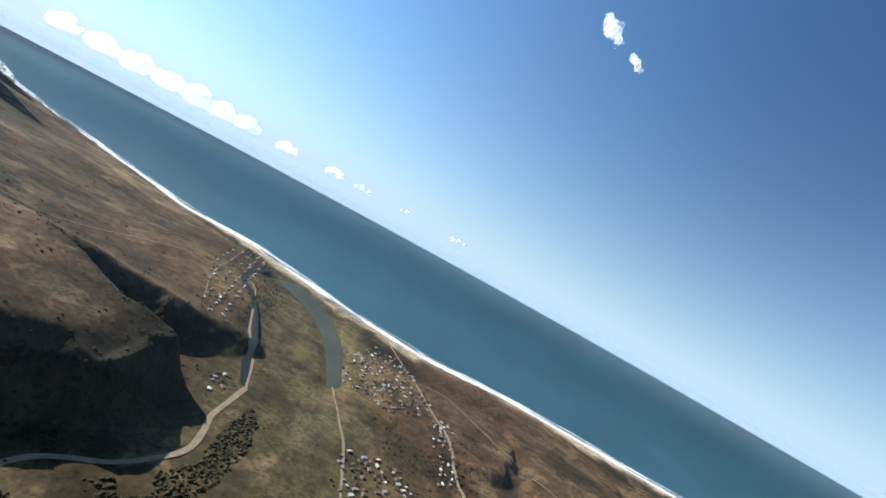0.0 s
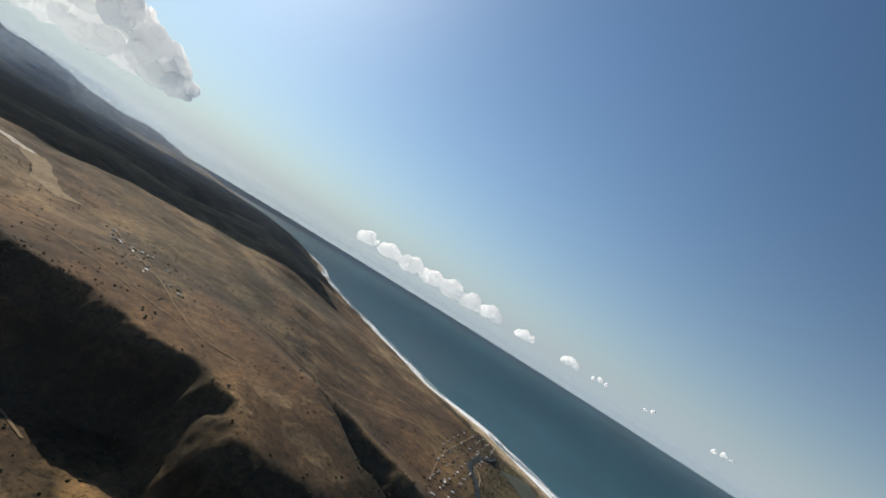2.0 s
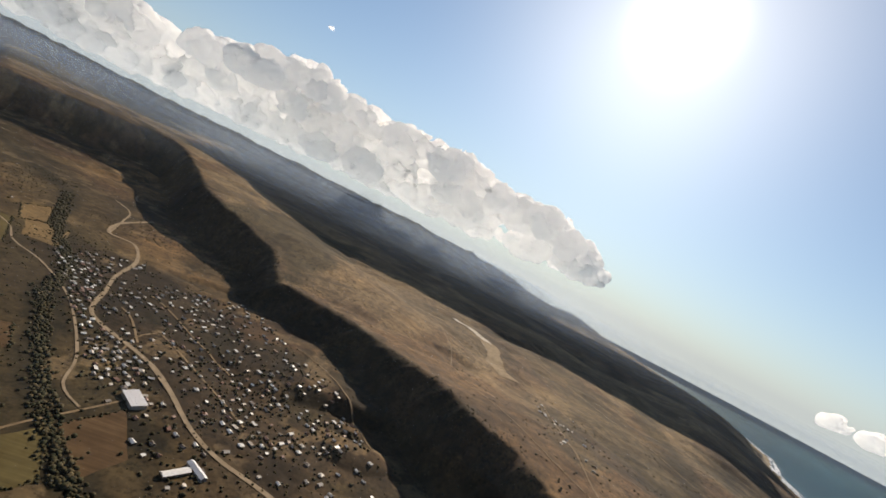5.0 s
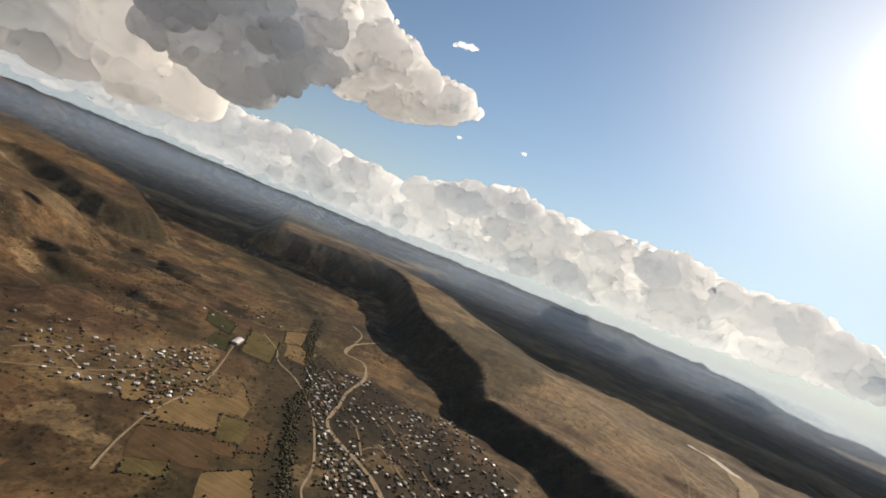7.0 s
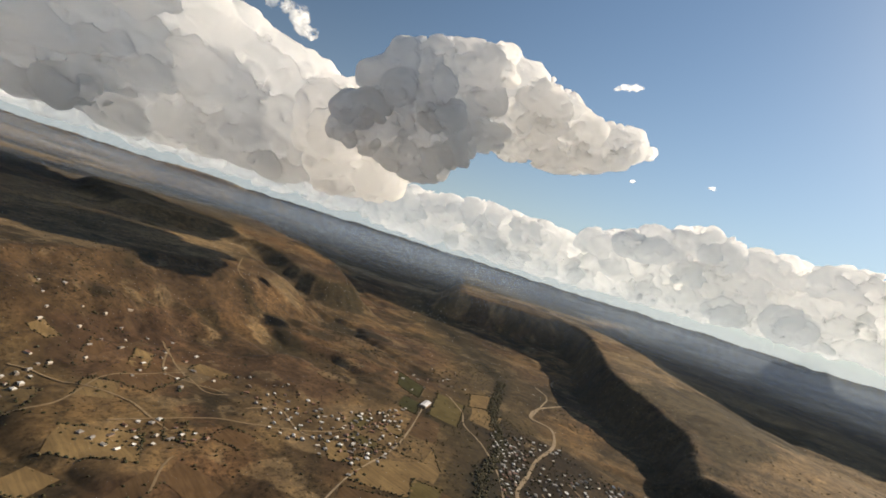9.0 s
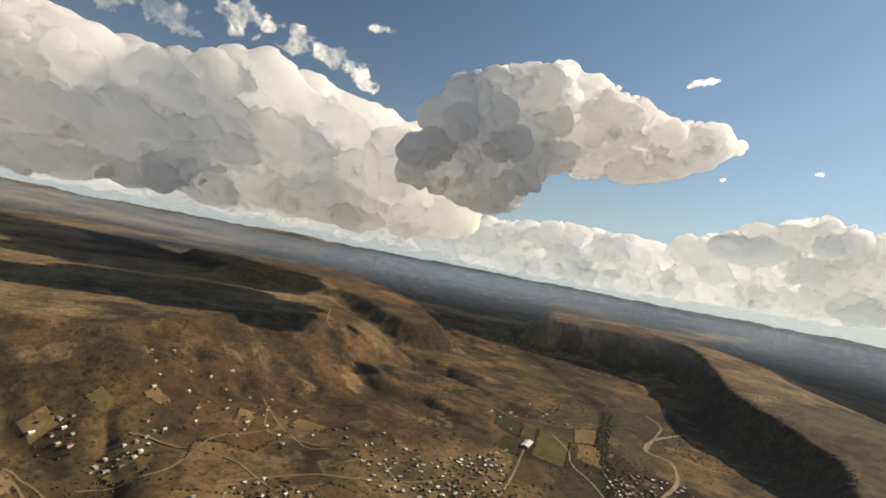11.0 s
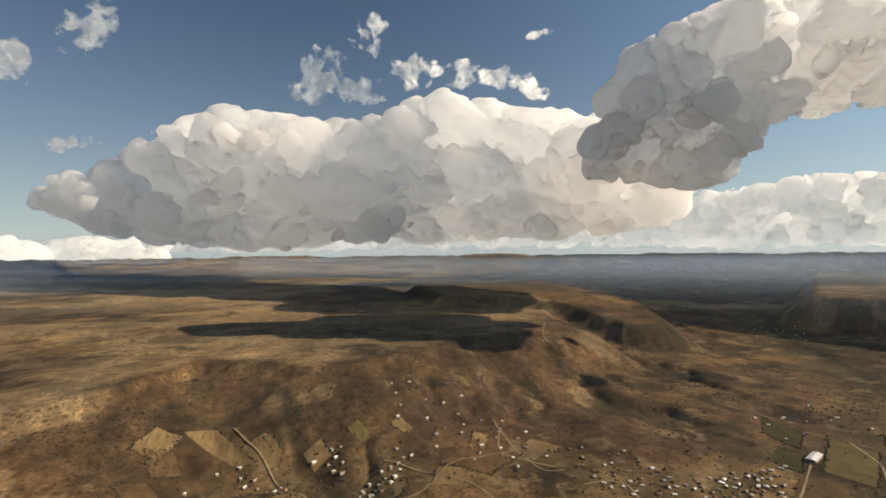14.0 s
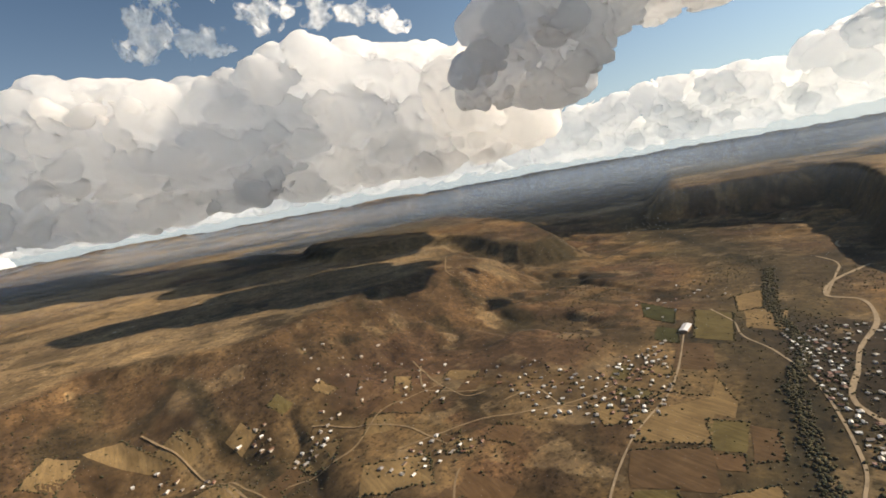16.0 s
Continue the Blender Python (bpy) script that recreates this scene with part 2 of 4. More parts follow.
MESA = [(2200, -700), (1200, -800), (600, -900), (258, -960), (80, -1178), (-29, -1127), (-140, -1050), (-242, -1046), (-340, -1105), (-479, -1168),
        (-530, -1235), (-650, -1225), (-800, -1285), (-960, -1420), (-1080, -1700), (-1400, -2300), (-1900, -2900), (-3500, -4600), (-6000, -9000), (5000, -9000), (5000, -2000)]
RIVER = [(-180, 1400), (-120, 1150), (-95, 900), (-60, 690), (-6, 548), (9, 432), (-60, 330), (-200, 150), (-330, -20), (-450, -140), (-558, -220),
         (-668, -285), (-787, -349), (-928, -394), (-1114, -520), (-1420, -662), (-1700, -1000), (-2100, -1500), (-2700, -2000), (-4000, -3000)]
LAGOON = [(-233, 1436), (-160, 1525), (-59, 1408), (18, 1244), (61, 1049), (75, 876), (52, 848), (27, 990), (-18, 1163), (-94, 1312), (-191, 1421)]
FAR_MESA = [(-2480, -1590), (-2540, -1430), (-2680, -1270), (-2850, -1170), (-3100, -1130), (-6500, -1500), (-6000, -3900)]
RIDGE = [(-800, -1980), (-1010, -1900), (-1120, -1790), (-1190, -1640), (-1215, -1500), (-1290, -1410), (-1420, -1400), (-1520, -1700), (-1600, -2100), (-1700, -2700), (-900, -2800), (-760, -2300)]
RIB = [(-205, 520), (-178, 450), (-135, 405)]         # rocky spurs of the scarp
RIB_2 = [(-205, 590), (-150, 600), (-100, 640)]
RIM_X = [-2600, -1900, -1600, -1400, -1200, -988, -852, -735, -457, -377, -314, -230, -190]      # rim height along the scarp
RIM_Z = [160, 145, 125, 100, 75, 90, 105, 112, 110, 105, 95, 85, 72]
CX, CY = np.array([p[0] for p in COAST]), np.array([p[1] for p in COAST])


def shore(x, y):
    """How far a place lies inland of the coast, about."""
    return (np.interp(x, CX, CY) - y) * 0.85 + 9 * fbm(x, y, 90, 3, 5)


def height(x, y):
    x, y = np.asarray(x, float), np.asarray(y, float)
    d = np.hypot(x, y)
    s = shore(x, y)
    rough = fbm(x, y, 160, 5, 1)
    fine = fbm(x, y, 45, 4, 2)
    river = along(RIVER, x, y)
    z = 3 + 5 * step(60, 700, s) + 26 * step(120, 800, river) * (0.6 + 0.8 * fbm(x, y, 420, 4, 3)) + 5 * rough * step(60, 300, river) + 1.6 * fine * step(40, 120, river)
    z = z + (9 * fbm(x, y, 240, 4, 7) - 24 * step(0.2, 0.75, ridged(x, y, 330, 3, 6))) * step(140, 420, river)
    # southern plateau with its gullied scarp
    p = inside(PLATEAU, x, y)
    rib = np.exp(-(along(RIB, x, y) / 26) ** 2) + 0.8 * np.exp(-(along(RIB_2, x, y) / 22) ** 2)
    gully = 11 * ridged(x, y, 150, 3, 8) + 9 * fine + 62 * rib * step(-90, -20, p)
    rim = np.interp(x, RIM_X, RIM_Z)
    wash = step(0.25, 0.8, ridged(x * 0.8 + y * 0.3, y * 0.8 - x * 0.3, 520, 3, 10)) * step(40, 260, p)
    top = 78 + (rim - 78) * (1 - step(150, 700, p)) + 16 * fbm(x, y, 700, 4, 9) * step(60, 500, p) + 2 * fine - 13 * wash + 40 * step(900, 4000, p)
    top = top * (0.25 + 0.75 * step(30, 700, s)) * (1 - 0.6 * step(640, 900, y) * step(-1000, -500, x))
    k = step(-74, 8, p + gully * (1 - step(40, 160, p)))
    z = z * (1 - k) + top * k
    # mesa across the valley
    q = inside(MESA, x, y)
    gul = 24 * ridged(x, y, 220, 4, 12) * (1 - step(20, 120, q)) + 8 * fine
    foot = step(-330, 0, q + gul * 0.6)
    cap = step(-26, 12, q + gul * 0.35)
    mz = 92 * foot ** 1.4 + 28 * cap + 30 * step(300, 3000, q) + 8 * fbm(x, y, 600, 3, 14) * step(50, 300, q) + 4 * rough * foot
    z = z * (1 - 0.85 * cap) + 10 * cap + mz - 0.6 * foot * (1 - cap) * (9 * fbm(x, y, 240, 4, 7) - 24 * step(0.2, 0.75, ridged(x, y, 330, 3, 6))) * step(140, 420, river)
    # far mesa up the valley
    e = inside(FAR_MESA, x, y)
    fk = step(-170, 20, e + 40 * ridged(x, y, 300, 3, 17))
    z = z * (1 - fk) + (150 + 5 * rough) * fk
    # dark-sided ridge beyond the mesa
    g = inside(RIDGE, x, y)
    gk = step(-90, 25, g + 42 * ridged(x, y, 260, 4, 18) + 10 * fine)
    z = z + np.maximum(np.interp(y, [-2500, -1900, -1650, -1450, -1350], [185, 170, 148, 112, 80]) + 12 * fbm(x, y, 300, 3, 19) - z, 0) * gk
    # far hills
    bearing = np.degrees(np.arctan2(x, y))
    hills = step(3200, 9000, d) * step(200, 1500, s) * np.where(bearing < 0, step(47, 64, -bearing), step(128, 150, bearing))
    z = z + hills * (-10 + 340 * np.maximum(ridged(x, y, 2900, 3, 21), -0.25) * step(3200, 12000, d) + 110 * step(9000, 24000, d) * (0.4 + fbm(x, y, 5200, 3, 25)))
    lag = inside(LAGOON, x, y)
    z = z + (1.0 - z) * step(-25, 6, lag)
    z = np.maximum(z, 2.6 - 1.6 * step(-25, 6, lag))
    # beach and sea bed
    z = np.where(s < 70, np.minimum(z, 0.3 + 0.055 * s + 0.0006 * s * np.abs(s)), z) if np.any(s < 70) else z
    return np.where(s < 0, np.maximum(-8.0, 0.3 + 0.09 * s), z)


def cover(x, y, z):
    """Land cover: dry grass, red soil, scrub, sand."""
    d = np.hypot(x, y)
    s = shore(x, y)
    river = along(RIVER, x, y)
    p = inside(PLATEAU, x, y)
    q = inside(MESA, x, y)
    grass, soil, scrub = np.array([0.132, 0.084, 0.041]), np.array([0.088, 0.052, 0.029]), np.array([0.036, 0.029, 0.016])
    straw, sand, green = np.array([0.185, 0.132, 0.076]), np.array([0.46, 0.37, 0.26]), np.array([0.06, 0.046, 0.023])

    def lay(c, colour, k):
        k = np.clip(k, 0, 1)[..., None]
        return c * (1 - k) + colour * k

    c = np.broadcast_to(soil, (*x.shape, 3)).copy()
    c = lay(c, grass, step(-0.15, 0.3, fbm(x, y, 260, 5, 31)))
    c = lay(c, scrub, 0.75 * step(0.08, 0.4, fbm(x, y, 170, 5, 33)))
    c = lay(c, scrub, 0.7 * step(0.3, 0.7, ridged(x, y, 330, 3, 6)))
    c = lay(c, grass * 1.35, 0.8 * step(0.12, 0.35, fbm(x, y, 120, 4, 43)) * step(-0.2, 0.1, fbm(x, y, 700, 3, 44)))
    # valley floor
    c = lay(c, green, 0.8 * (1 - step(60, 240, river + 60 * fbm(x, y, 120, 4, 35))))
    c = lay(c, scrub * 0.9, 0.85 * (1 - step(14, 30, river + 16 * fbm(x, y, 50, 3, 36))) * (1 - step(300, 420, y)))
    # plateau: straw flats and reddish scrub
    c = lay(c, soil * 1.05, 0.75 * step(0, 60, p))
    c = lay(c, straw, step(0, 60, p) * step(0.05, 0.3, fbm(x * 0.5 + y * 0.2, y * 0.8, 360, 4, 37)) * step(600, 1300, d))
    # mesa top: pale straw grass, broken
    c = lay(c, straw * 1.05, 0.9 * step(5, 60, q) * step(-0.3, 0.15, fbm(x * 0.45, y, 260, 5, 39)))
    # scarps
    slope = step(-110, -60, p) * (1 - step(-15, 12, p))
    c = lay(c, scrub * 1.1, 0.8 * slope)
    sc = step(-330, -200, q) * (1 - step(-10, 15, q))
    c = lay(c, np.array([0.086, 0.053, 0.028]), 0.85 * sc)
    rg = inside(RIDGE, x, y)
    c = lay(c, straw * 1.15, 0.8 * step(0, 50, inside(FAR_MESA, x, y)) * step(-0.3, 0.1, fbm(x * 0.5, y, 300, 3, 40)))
    # scrub colour along the ridge's flank darkens it further, painting in its shaded face
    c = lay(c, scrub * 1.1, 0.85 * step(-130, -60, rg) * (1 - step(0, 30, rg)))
    # trodden pale earth round the northern villages, darker gardens in the southern one
    for vx, vy, vr in ((-700, -520, 170), (-560, -620, 130), (-230, -770, 110), (-60, -820, 90), (-320, -600, 100), (160, 1050, 170), (-230, 1200, 260)):
        c = lay(c, np.array([0.18, 0.12, 0.06]), 0.7 * (1 - step(0.5 * vr, vr, np.hypot(x - vx, y - vy) + 60 * fbm(x, y, 60, 4, 47))))
    c = lay(c, np.array([0.043, 0.03, 0.019]), 0.88 * (1 - step(-10, 50, along([(-980, -330), (-800, -130), (-620, 60), (-480, 210)], x, y) - 110 + 30 * fbm(x, y, 60, 3, 48))))
    # flood plain: smooth olive and grey bands
    plain_k = step(380, 520, y) * (1 - step(90, 190, np.abs(x - np.interp(y, [380, 700, 1000, 1500], [20, 20, 10, -90]))))
    c = lay(c, np.array([0.105, 0.085, 0.04]) * (1 + 0.35 * fbm(x * 1.6, y * 0.45, 110, 4, 49))[..., None], 0.9 * plain_k)
    wash = step(0.3, 0.75, ridged(x * 0.8 + y * 0.3, y * 0.8 - x * 0.3, 520, 3, 10)) * step(40, 260, p)
    c = lay(c, scrub * 1.25, 0.65 * wash)
    # strips of darker scrub and pale washes along the plateau
    band = fbm(x * 0.5 - y * 0.9, (x * 0.9 + y * 0.5) * 0.25, 120, 4, 53)
    c = lay(c, scrub * 1.5, 0.3 * step(0.2, 0.35, band) * step(20, 120, p))
    c = lay(c, straw, 0.12 * step(0.18, 0.4, -band) * step(20, 120, p))
    # dark scrub in thin gullies, small hollows, crisp pale clearings
    c = lay(c, scrub, 0.7 * step(0.62, 0.78, ridged(x, y, 210, 4, 61)) * step(120, 260, river))
    c = lay(c, scrub * 0.9, 0.75 * step(0.3, 0.38, fbm(x, y, 95, 5, 63)) * step(-0.1, 0.2, fbm(x, y, 600, 2, 64)) * step(70, 150, s))
    c = lay(c, straw * 1.1, 0.5 * step(0.33, 0.38, fbm(x, y, 75, 4, 65)) * step(70, 150, s) * (1 - slope))
    c = lay(c, sand, (1 - step(45, 110, s + 14 * fbm(x, y, 60, 3, 41))) * step(-200, -20, s))
    # patches with an outline of their own
    def patch(c, outline, colour, k, soft=25.0, stray=45.0):
        px, py = np.array(outline).T
        near = (x > px.min() - 150) & (x < px.max() + 150) & (y > py.min() - 150) & (y < py.max() + 150)
        if near.any():
            u, v = x[near], y[near]
            e = inside(outline, u, v) + stray * fbm(u, v, 110, 5, 91) * 1.6
            c[near] = lay(c[near], np.asarray(colour), k * step(-soft, soft, e))
        return c

    c = patch(c, [(-1093, 550), (-1014, 441), (-1511, 499), (-1233, 312), (-1237, 175), (-1215, -22), (-1630, -290), (-2300, -560), (-3300, -600), (-3400, 400), (-2500, 760), (-1700, 700)], straw * 1.05, 0.75, 60)
    c = patch(c, [(-1624, -346), (-2200, -206), (-2928, 164), (-2457, 190), (-1468, 20), (-1252, -42), (-1441, -155)], scrub * 1.3, 0.85)
    c = patch(c, [(-3101, 757), (-2500, 900), (-2023, 988), (-1533, 1092), (-1096, 1101), (-838, 917), (-842, 742), (-1399, 819), (-1766, 830)], scrub * 1.9, 0.55, 90)
    c = patch(c, [(-1064, 164), (-803, 279), (-626, 372), (-453, 430), (-428, 580), (-691, 872), (-599, 521), (-957, 509), (-1266, 382)], (0.115, 0.068, 0.036), 0.7, 40)
    c = patch(c, [(-1122, 650), (-1088, 745), (-838, 702), (-654, 556), (-678, 492), (-819, 514)], scrub * 1.3, 0.6, 20)
    c = patch(c, [(-330, 563), (-317, 618), (-313, 706), (-266, 718), (-175, 580), (-228, 581), (-292, 570)], scrub * 1.2, 0.7, 15, 20)
    c = patch(c, [(-244, 1347), (-162, 1498), (-42, 1279), (37, 998), (57, 781), (35, 561), (-2, 520), (-67, 738)], (0.08, 0.066, 0.031), 0.85, 12, 14)
    c = patch(c, [(4, 684), (40, 815), (78, 780), (97, 648), (35, 561)], (0.13, 0.105, 0.055), 0.7, 20, 30)
    c = patch(c, [(337, 1512), (511, 1479), (703, 1326), (697, 1201), (314, 841), (254, 1146)], (0.105, 0.06, 0.035), 0.8, 40)
    c = patch(c, [(99, -1641), (-93, -1982), (-558, -2137), (-847, -2029), (-1153, -1774), (-694, -1333), (-480, -1294), (-319, -1571), (-52, -1434), (-41, -1160)], straw * 1.15, 0.7, 60, 80)
    c = patch(c, [(-287, -906), (-302, -813), (-336, -719), (-423, -763), (-533, -847), (-550, -1030)], (0.078, 0.044, 0.026), 0.75, 25)
    c = patch(c, [(-455, -830), (-510, -805), (-531, -763), (-495, -721), (-440, -736)], straw, 0.8, 12, 18)
    c = patch(c, [(-1028, -1431), (-1239, -1524), (-1161, -1335), (-958, -1213), (-880, -1240)], straw * 0.9, 0.8, 30)
    c = patch(c, [(448, -912), (328, -941), (251, -1012), (249, -964), (337, -897), (407, -805)], straw, 0.8, 15)
    c = patch(c, [(-815, -1030), (-840, -950), (-740, -800), (-700, -820), (-760, -960)], scrub, 0.85, 12, 15)
    c = lay(c, scrub, 0.8 * (1 - step(5, 22, along([(-60, -1040), (-92, -978), (-93, -920), (-108, -873), (-110, -851), (-134, -821), (-160, -720)], x, y) + 8 * fbm(x, y, 30, 3, 93))))
    c = lay(c, scrub * 1.2, 0.75 * (1 - step(20, 70, along([(-3147, 2187), (-1462, 1276), (-1120, 1146), (-863, 948), (-800, 760)], x, y) + 30 * fbm(x, y, 90, 3, 94))))
    c = lay(c, scrub * 1.5, 0.6 * plain_k * step(0.08, 0.25, fbm(x * 1.3, y * 0.6, 55, 4, 95)))
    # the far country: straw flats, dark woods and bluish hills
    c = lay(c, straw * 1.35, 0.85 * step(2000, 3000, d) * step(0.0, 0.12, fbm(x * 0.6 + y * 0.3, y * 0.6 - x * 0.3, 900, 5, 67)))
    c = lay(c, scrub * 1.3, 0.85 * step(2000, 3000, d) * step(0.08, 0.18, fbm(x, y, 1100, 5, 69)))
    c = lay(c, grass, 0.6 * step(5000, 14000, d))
    return 0.86 * c


# ---- ground: one sheet out to the horizon ----
fine_az = np.arange(-208, 48, 0.22)
az = np.radians(np.concatenate([fine_az, np.arange(48, 152, 4.0)]))
rad = np.concatenate([np.geomspace(0.5, 420, 24)[:-1], np.geomspace(420, 2600, 310)[:-1], np.geomspace(2600, 42000, 150)])
AZ, RD = np.meshgrid(az, rad)
reach = np.geomspace(9000, 42000, 60)[:, None]                       # no sea bed past the sea
dry = shore(reach * np.sin(az), reach * np.cos(az)) > 0
limit = np.where(dry.any(0), np.where(dry, reach, 0).max(0), 9000)
RD = np.minimum(RD, limit)
GX, GY = RD * np.sin(AZ), RD * np.cos(AZ)
GZ = height(GX, GY)
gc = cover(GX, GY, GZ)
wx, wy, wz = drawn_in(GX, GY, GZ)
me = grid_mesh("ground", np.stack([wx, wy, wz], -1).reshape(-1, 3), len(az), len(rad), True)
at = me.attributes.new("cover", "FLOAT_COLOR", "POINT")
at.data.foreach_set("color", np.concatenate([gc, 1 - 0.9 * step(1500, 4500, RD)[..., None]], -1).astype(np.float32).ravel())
at = me.attributes.new("place", "FLOAT_VECTOR", "POINT")
at.data.foreach_set("vector", np.stack([GX, GY, GZ], -1).astype(np.float32).ravel())
me.materials.append(M_LAND)
ground = tagged(new("ground", me), "dry brown valley, plateau and mesa land with scrub and straw grass", "ground", kind="structure")

# ---- sea ----
saz = np.radians(np.arange(-100, 130, 1.0))
srad = np.concatenate([np.geomspace(600, 2600, 60)[:-1], np.geomspace(2600, 10500, 60)])
SA, SR = np.meshgrid(saz, srad)
sx, sy, sz = drawn_in(SR * np.sin(SA), SR * np.cos(SA), 0 * SR)
me = grid_mesh("sea", np.stack([sx, sy, sz], -1).reshape(-1, 3), len(saz), len(srad), False)
me.flip_normals()
me.materials.append(M_SEA)
tagged(new("sea", me), "deep blue-green ocean reaching a hazy horizon", "sea", kind="structure")


# ---- see-through sheets that imitate haze over the far country ----
def haze_sheet_material(name, tint):
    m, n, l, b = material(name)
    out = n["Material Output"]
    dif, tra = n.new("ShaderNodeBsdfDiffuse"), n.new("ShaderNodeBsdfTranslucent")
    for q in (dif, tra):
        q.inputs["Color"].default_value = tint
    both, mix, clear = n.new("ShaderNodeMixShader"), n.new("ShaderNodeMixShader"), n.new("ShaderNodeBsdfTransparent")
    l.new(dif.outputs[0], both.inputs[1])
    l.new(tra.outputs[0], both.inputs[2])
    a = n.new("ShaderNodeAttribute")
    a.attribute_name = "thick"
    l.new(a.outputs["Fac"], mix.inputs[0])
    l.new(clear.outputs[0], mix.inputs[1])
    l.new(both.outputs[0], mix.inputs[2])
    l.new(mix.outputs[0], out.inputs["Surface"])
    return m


M_HAZE_SHEET = haze_sheet_material("haze", (0.66, 0.8, 0.97, 1))
haz = np.radians(np.arange(-216, 72, 3.0))
hrad = np.concatenate([np.geomspace(250, 2600, 24)[:-1], np.geomspace(2600, 30000, 24)])
HA, HR = np.meshgrid(haz, hrad)
HR = np.where(HA > radians(-66), np.minimum(HR, 10500), HR)
# tinted sheets, denser with distance, paint in airlight and lift dark ground
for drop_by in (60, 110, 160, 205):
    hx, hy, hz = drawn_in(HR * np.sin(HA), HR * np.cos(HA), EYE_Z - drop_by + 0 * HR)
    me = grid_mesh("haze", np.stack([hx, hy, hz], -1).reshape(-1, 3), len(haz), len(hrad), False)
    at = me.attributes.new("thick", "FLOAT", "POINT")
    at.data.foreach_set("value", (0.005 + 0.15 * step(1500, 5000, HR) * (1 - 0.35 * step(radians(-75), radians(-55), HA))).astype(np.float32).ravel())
    me.materials.append(M_HAZE_SHEET)
    tagged(new("haze", me), "thin bluish see-through sheet imitating haze over the far country", "haze", kind="structure")
# a low upright veil added before the farthest hills, tinting haze over them
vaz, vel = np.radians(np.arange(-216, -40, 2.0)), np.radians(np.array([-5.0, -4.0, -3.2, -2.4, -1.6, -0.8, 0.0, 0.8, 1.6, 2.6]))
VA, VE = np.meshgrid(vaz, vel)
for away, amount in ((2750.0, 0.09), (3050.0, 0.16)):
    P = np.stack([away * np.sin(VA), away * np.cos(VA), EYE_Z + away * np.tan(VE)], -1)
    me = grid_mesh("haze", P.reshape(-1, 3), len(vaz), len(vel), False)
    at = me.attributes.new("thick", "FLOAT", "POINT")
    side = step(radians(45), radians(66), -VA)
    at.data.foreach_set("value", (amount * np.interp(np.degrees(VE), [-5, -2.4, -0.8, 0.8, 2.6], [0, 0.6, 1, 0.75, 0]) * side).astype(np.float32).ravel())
    me.materials.append(M_HAZE_SHEET)
    tagged(new("haze", me), "upright bluish see-through veil imitating haze before the farthest hills", "haze", kind="structure")


# ---- roads, fields, water, surf ----
def plain(name, colour, rough=0.95, scale=0.08, spread=0.35):
    m, n, l, b = material(name)
    f = noise_node(n, l, scale, 7, 0.65)
    r = ramp(n, [(0.25, tuple(v * (1 - spread) for v in colour)), (0.75, tuple(min(1, v * (1 + spread)) for v in colour))])
    l.new(f.outputs["Fac"], r.inputs[0])
    l.new(r.outputs[0], b.inputs["Base Color"])
    b.inputs["Roughness"].default_value = rough
    b.inputs["Specular IOR Level"].default_value = 0.15
    return m


M_ROAD = plain("pale_gravel", (0.23, 0.175, 0.115))
M_CHANNEL = water_material("channel_water", (0.018, 0.022, 0.02), 0.5, 0.3, 0.2)
M_CHANNEL.node_tree.nodes["Principled BSDF"].inputs["Specular IOR Level"].default_value = 0.15
M_TRACK = plain("dirt_track", (0.185, 0.13, 0.075))


def smooth_line(pts, gap):
    """Points every gap metres along a rounded line through pts."""
    P = np.array([pts[0], *pts, pts[-1]], float)
    out = []
    for i in range(1, len(P) - 2):
        n = max(2, int(np.hypot(*(P[i + 1] - P[i])) / gap))
        for u in np.arange(n) / n:
            a, b, c, d = P[i - 1:i + 3]
            out.append(0.5 * (2 * b + (c - a) * u + (2 * a - 5 * b + 4 * c - d) * u * u + (3 * b - a - 3 * c + d) * u ** 3))
    out.append(P[-1])
    return np.array(out)


def ribbon(name, pts, width, mat, label, category, lift=0.7, gap=9.0, seed=0):
    L = smooth_line(pts, gap)
    t = np.gradient(L, axis=0)
    t /= np.linalg.norm(t, axis=1)[:, None] + 1e-9
    nrm = np.stack([-t[:, 1], t[:, 0]], 1)
    w = width * (1 + 0.3 * fbm(L[:, 0], L[:, 1], 60, 2, 50 + seed))
    rows = [L + nrm * (w * k)[:, None] for k in (-0.5, 0, 0.5)]
    V = []
    for i in range(len(L)):
        for r in rows:
            V.append(r[i])
    V = np.array(V)
    z = height(V[:, 0], V[:, 1])
    zz = z.reshape(-1, 3).max(1, keepdims=True).repeat(3, 1).ravel() + lift
    X = np.stack(drawn_in(V[:, 0], V[:, 1], zz), -1)
    me = grid_mesh(name, X, 3, len(L), False)
    me.materials.append(mat)
    me.flip_normals()
    return tagged(new(name, me), label, category, kind="structure")


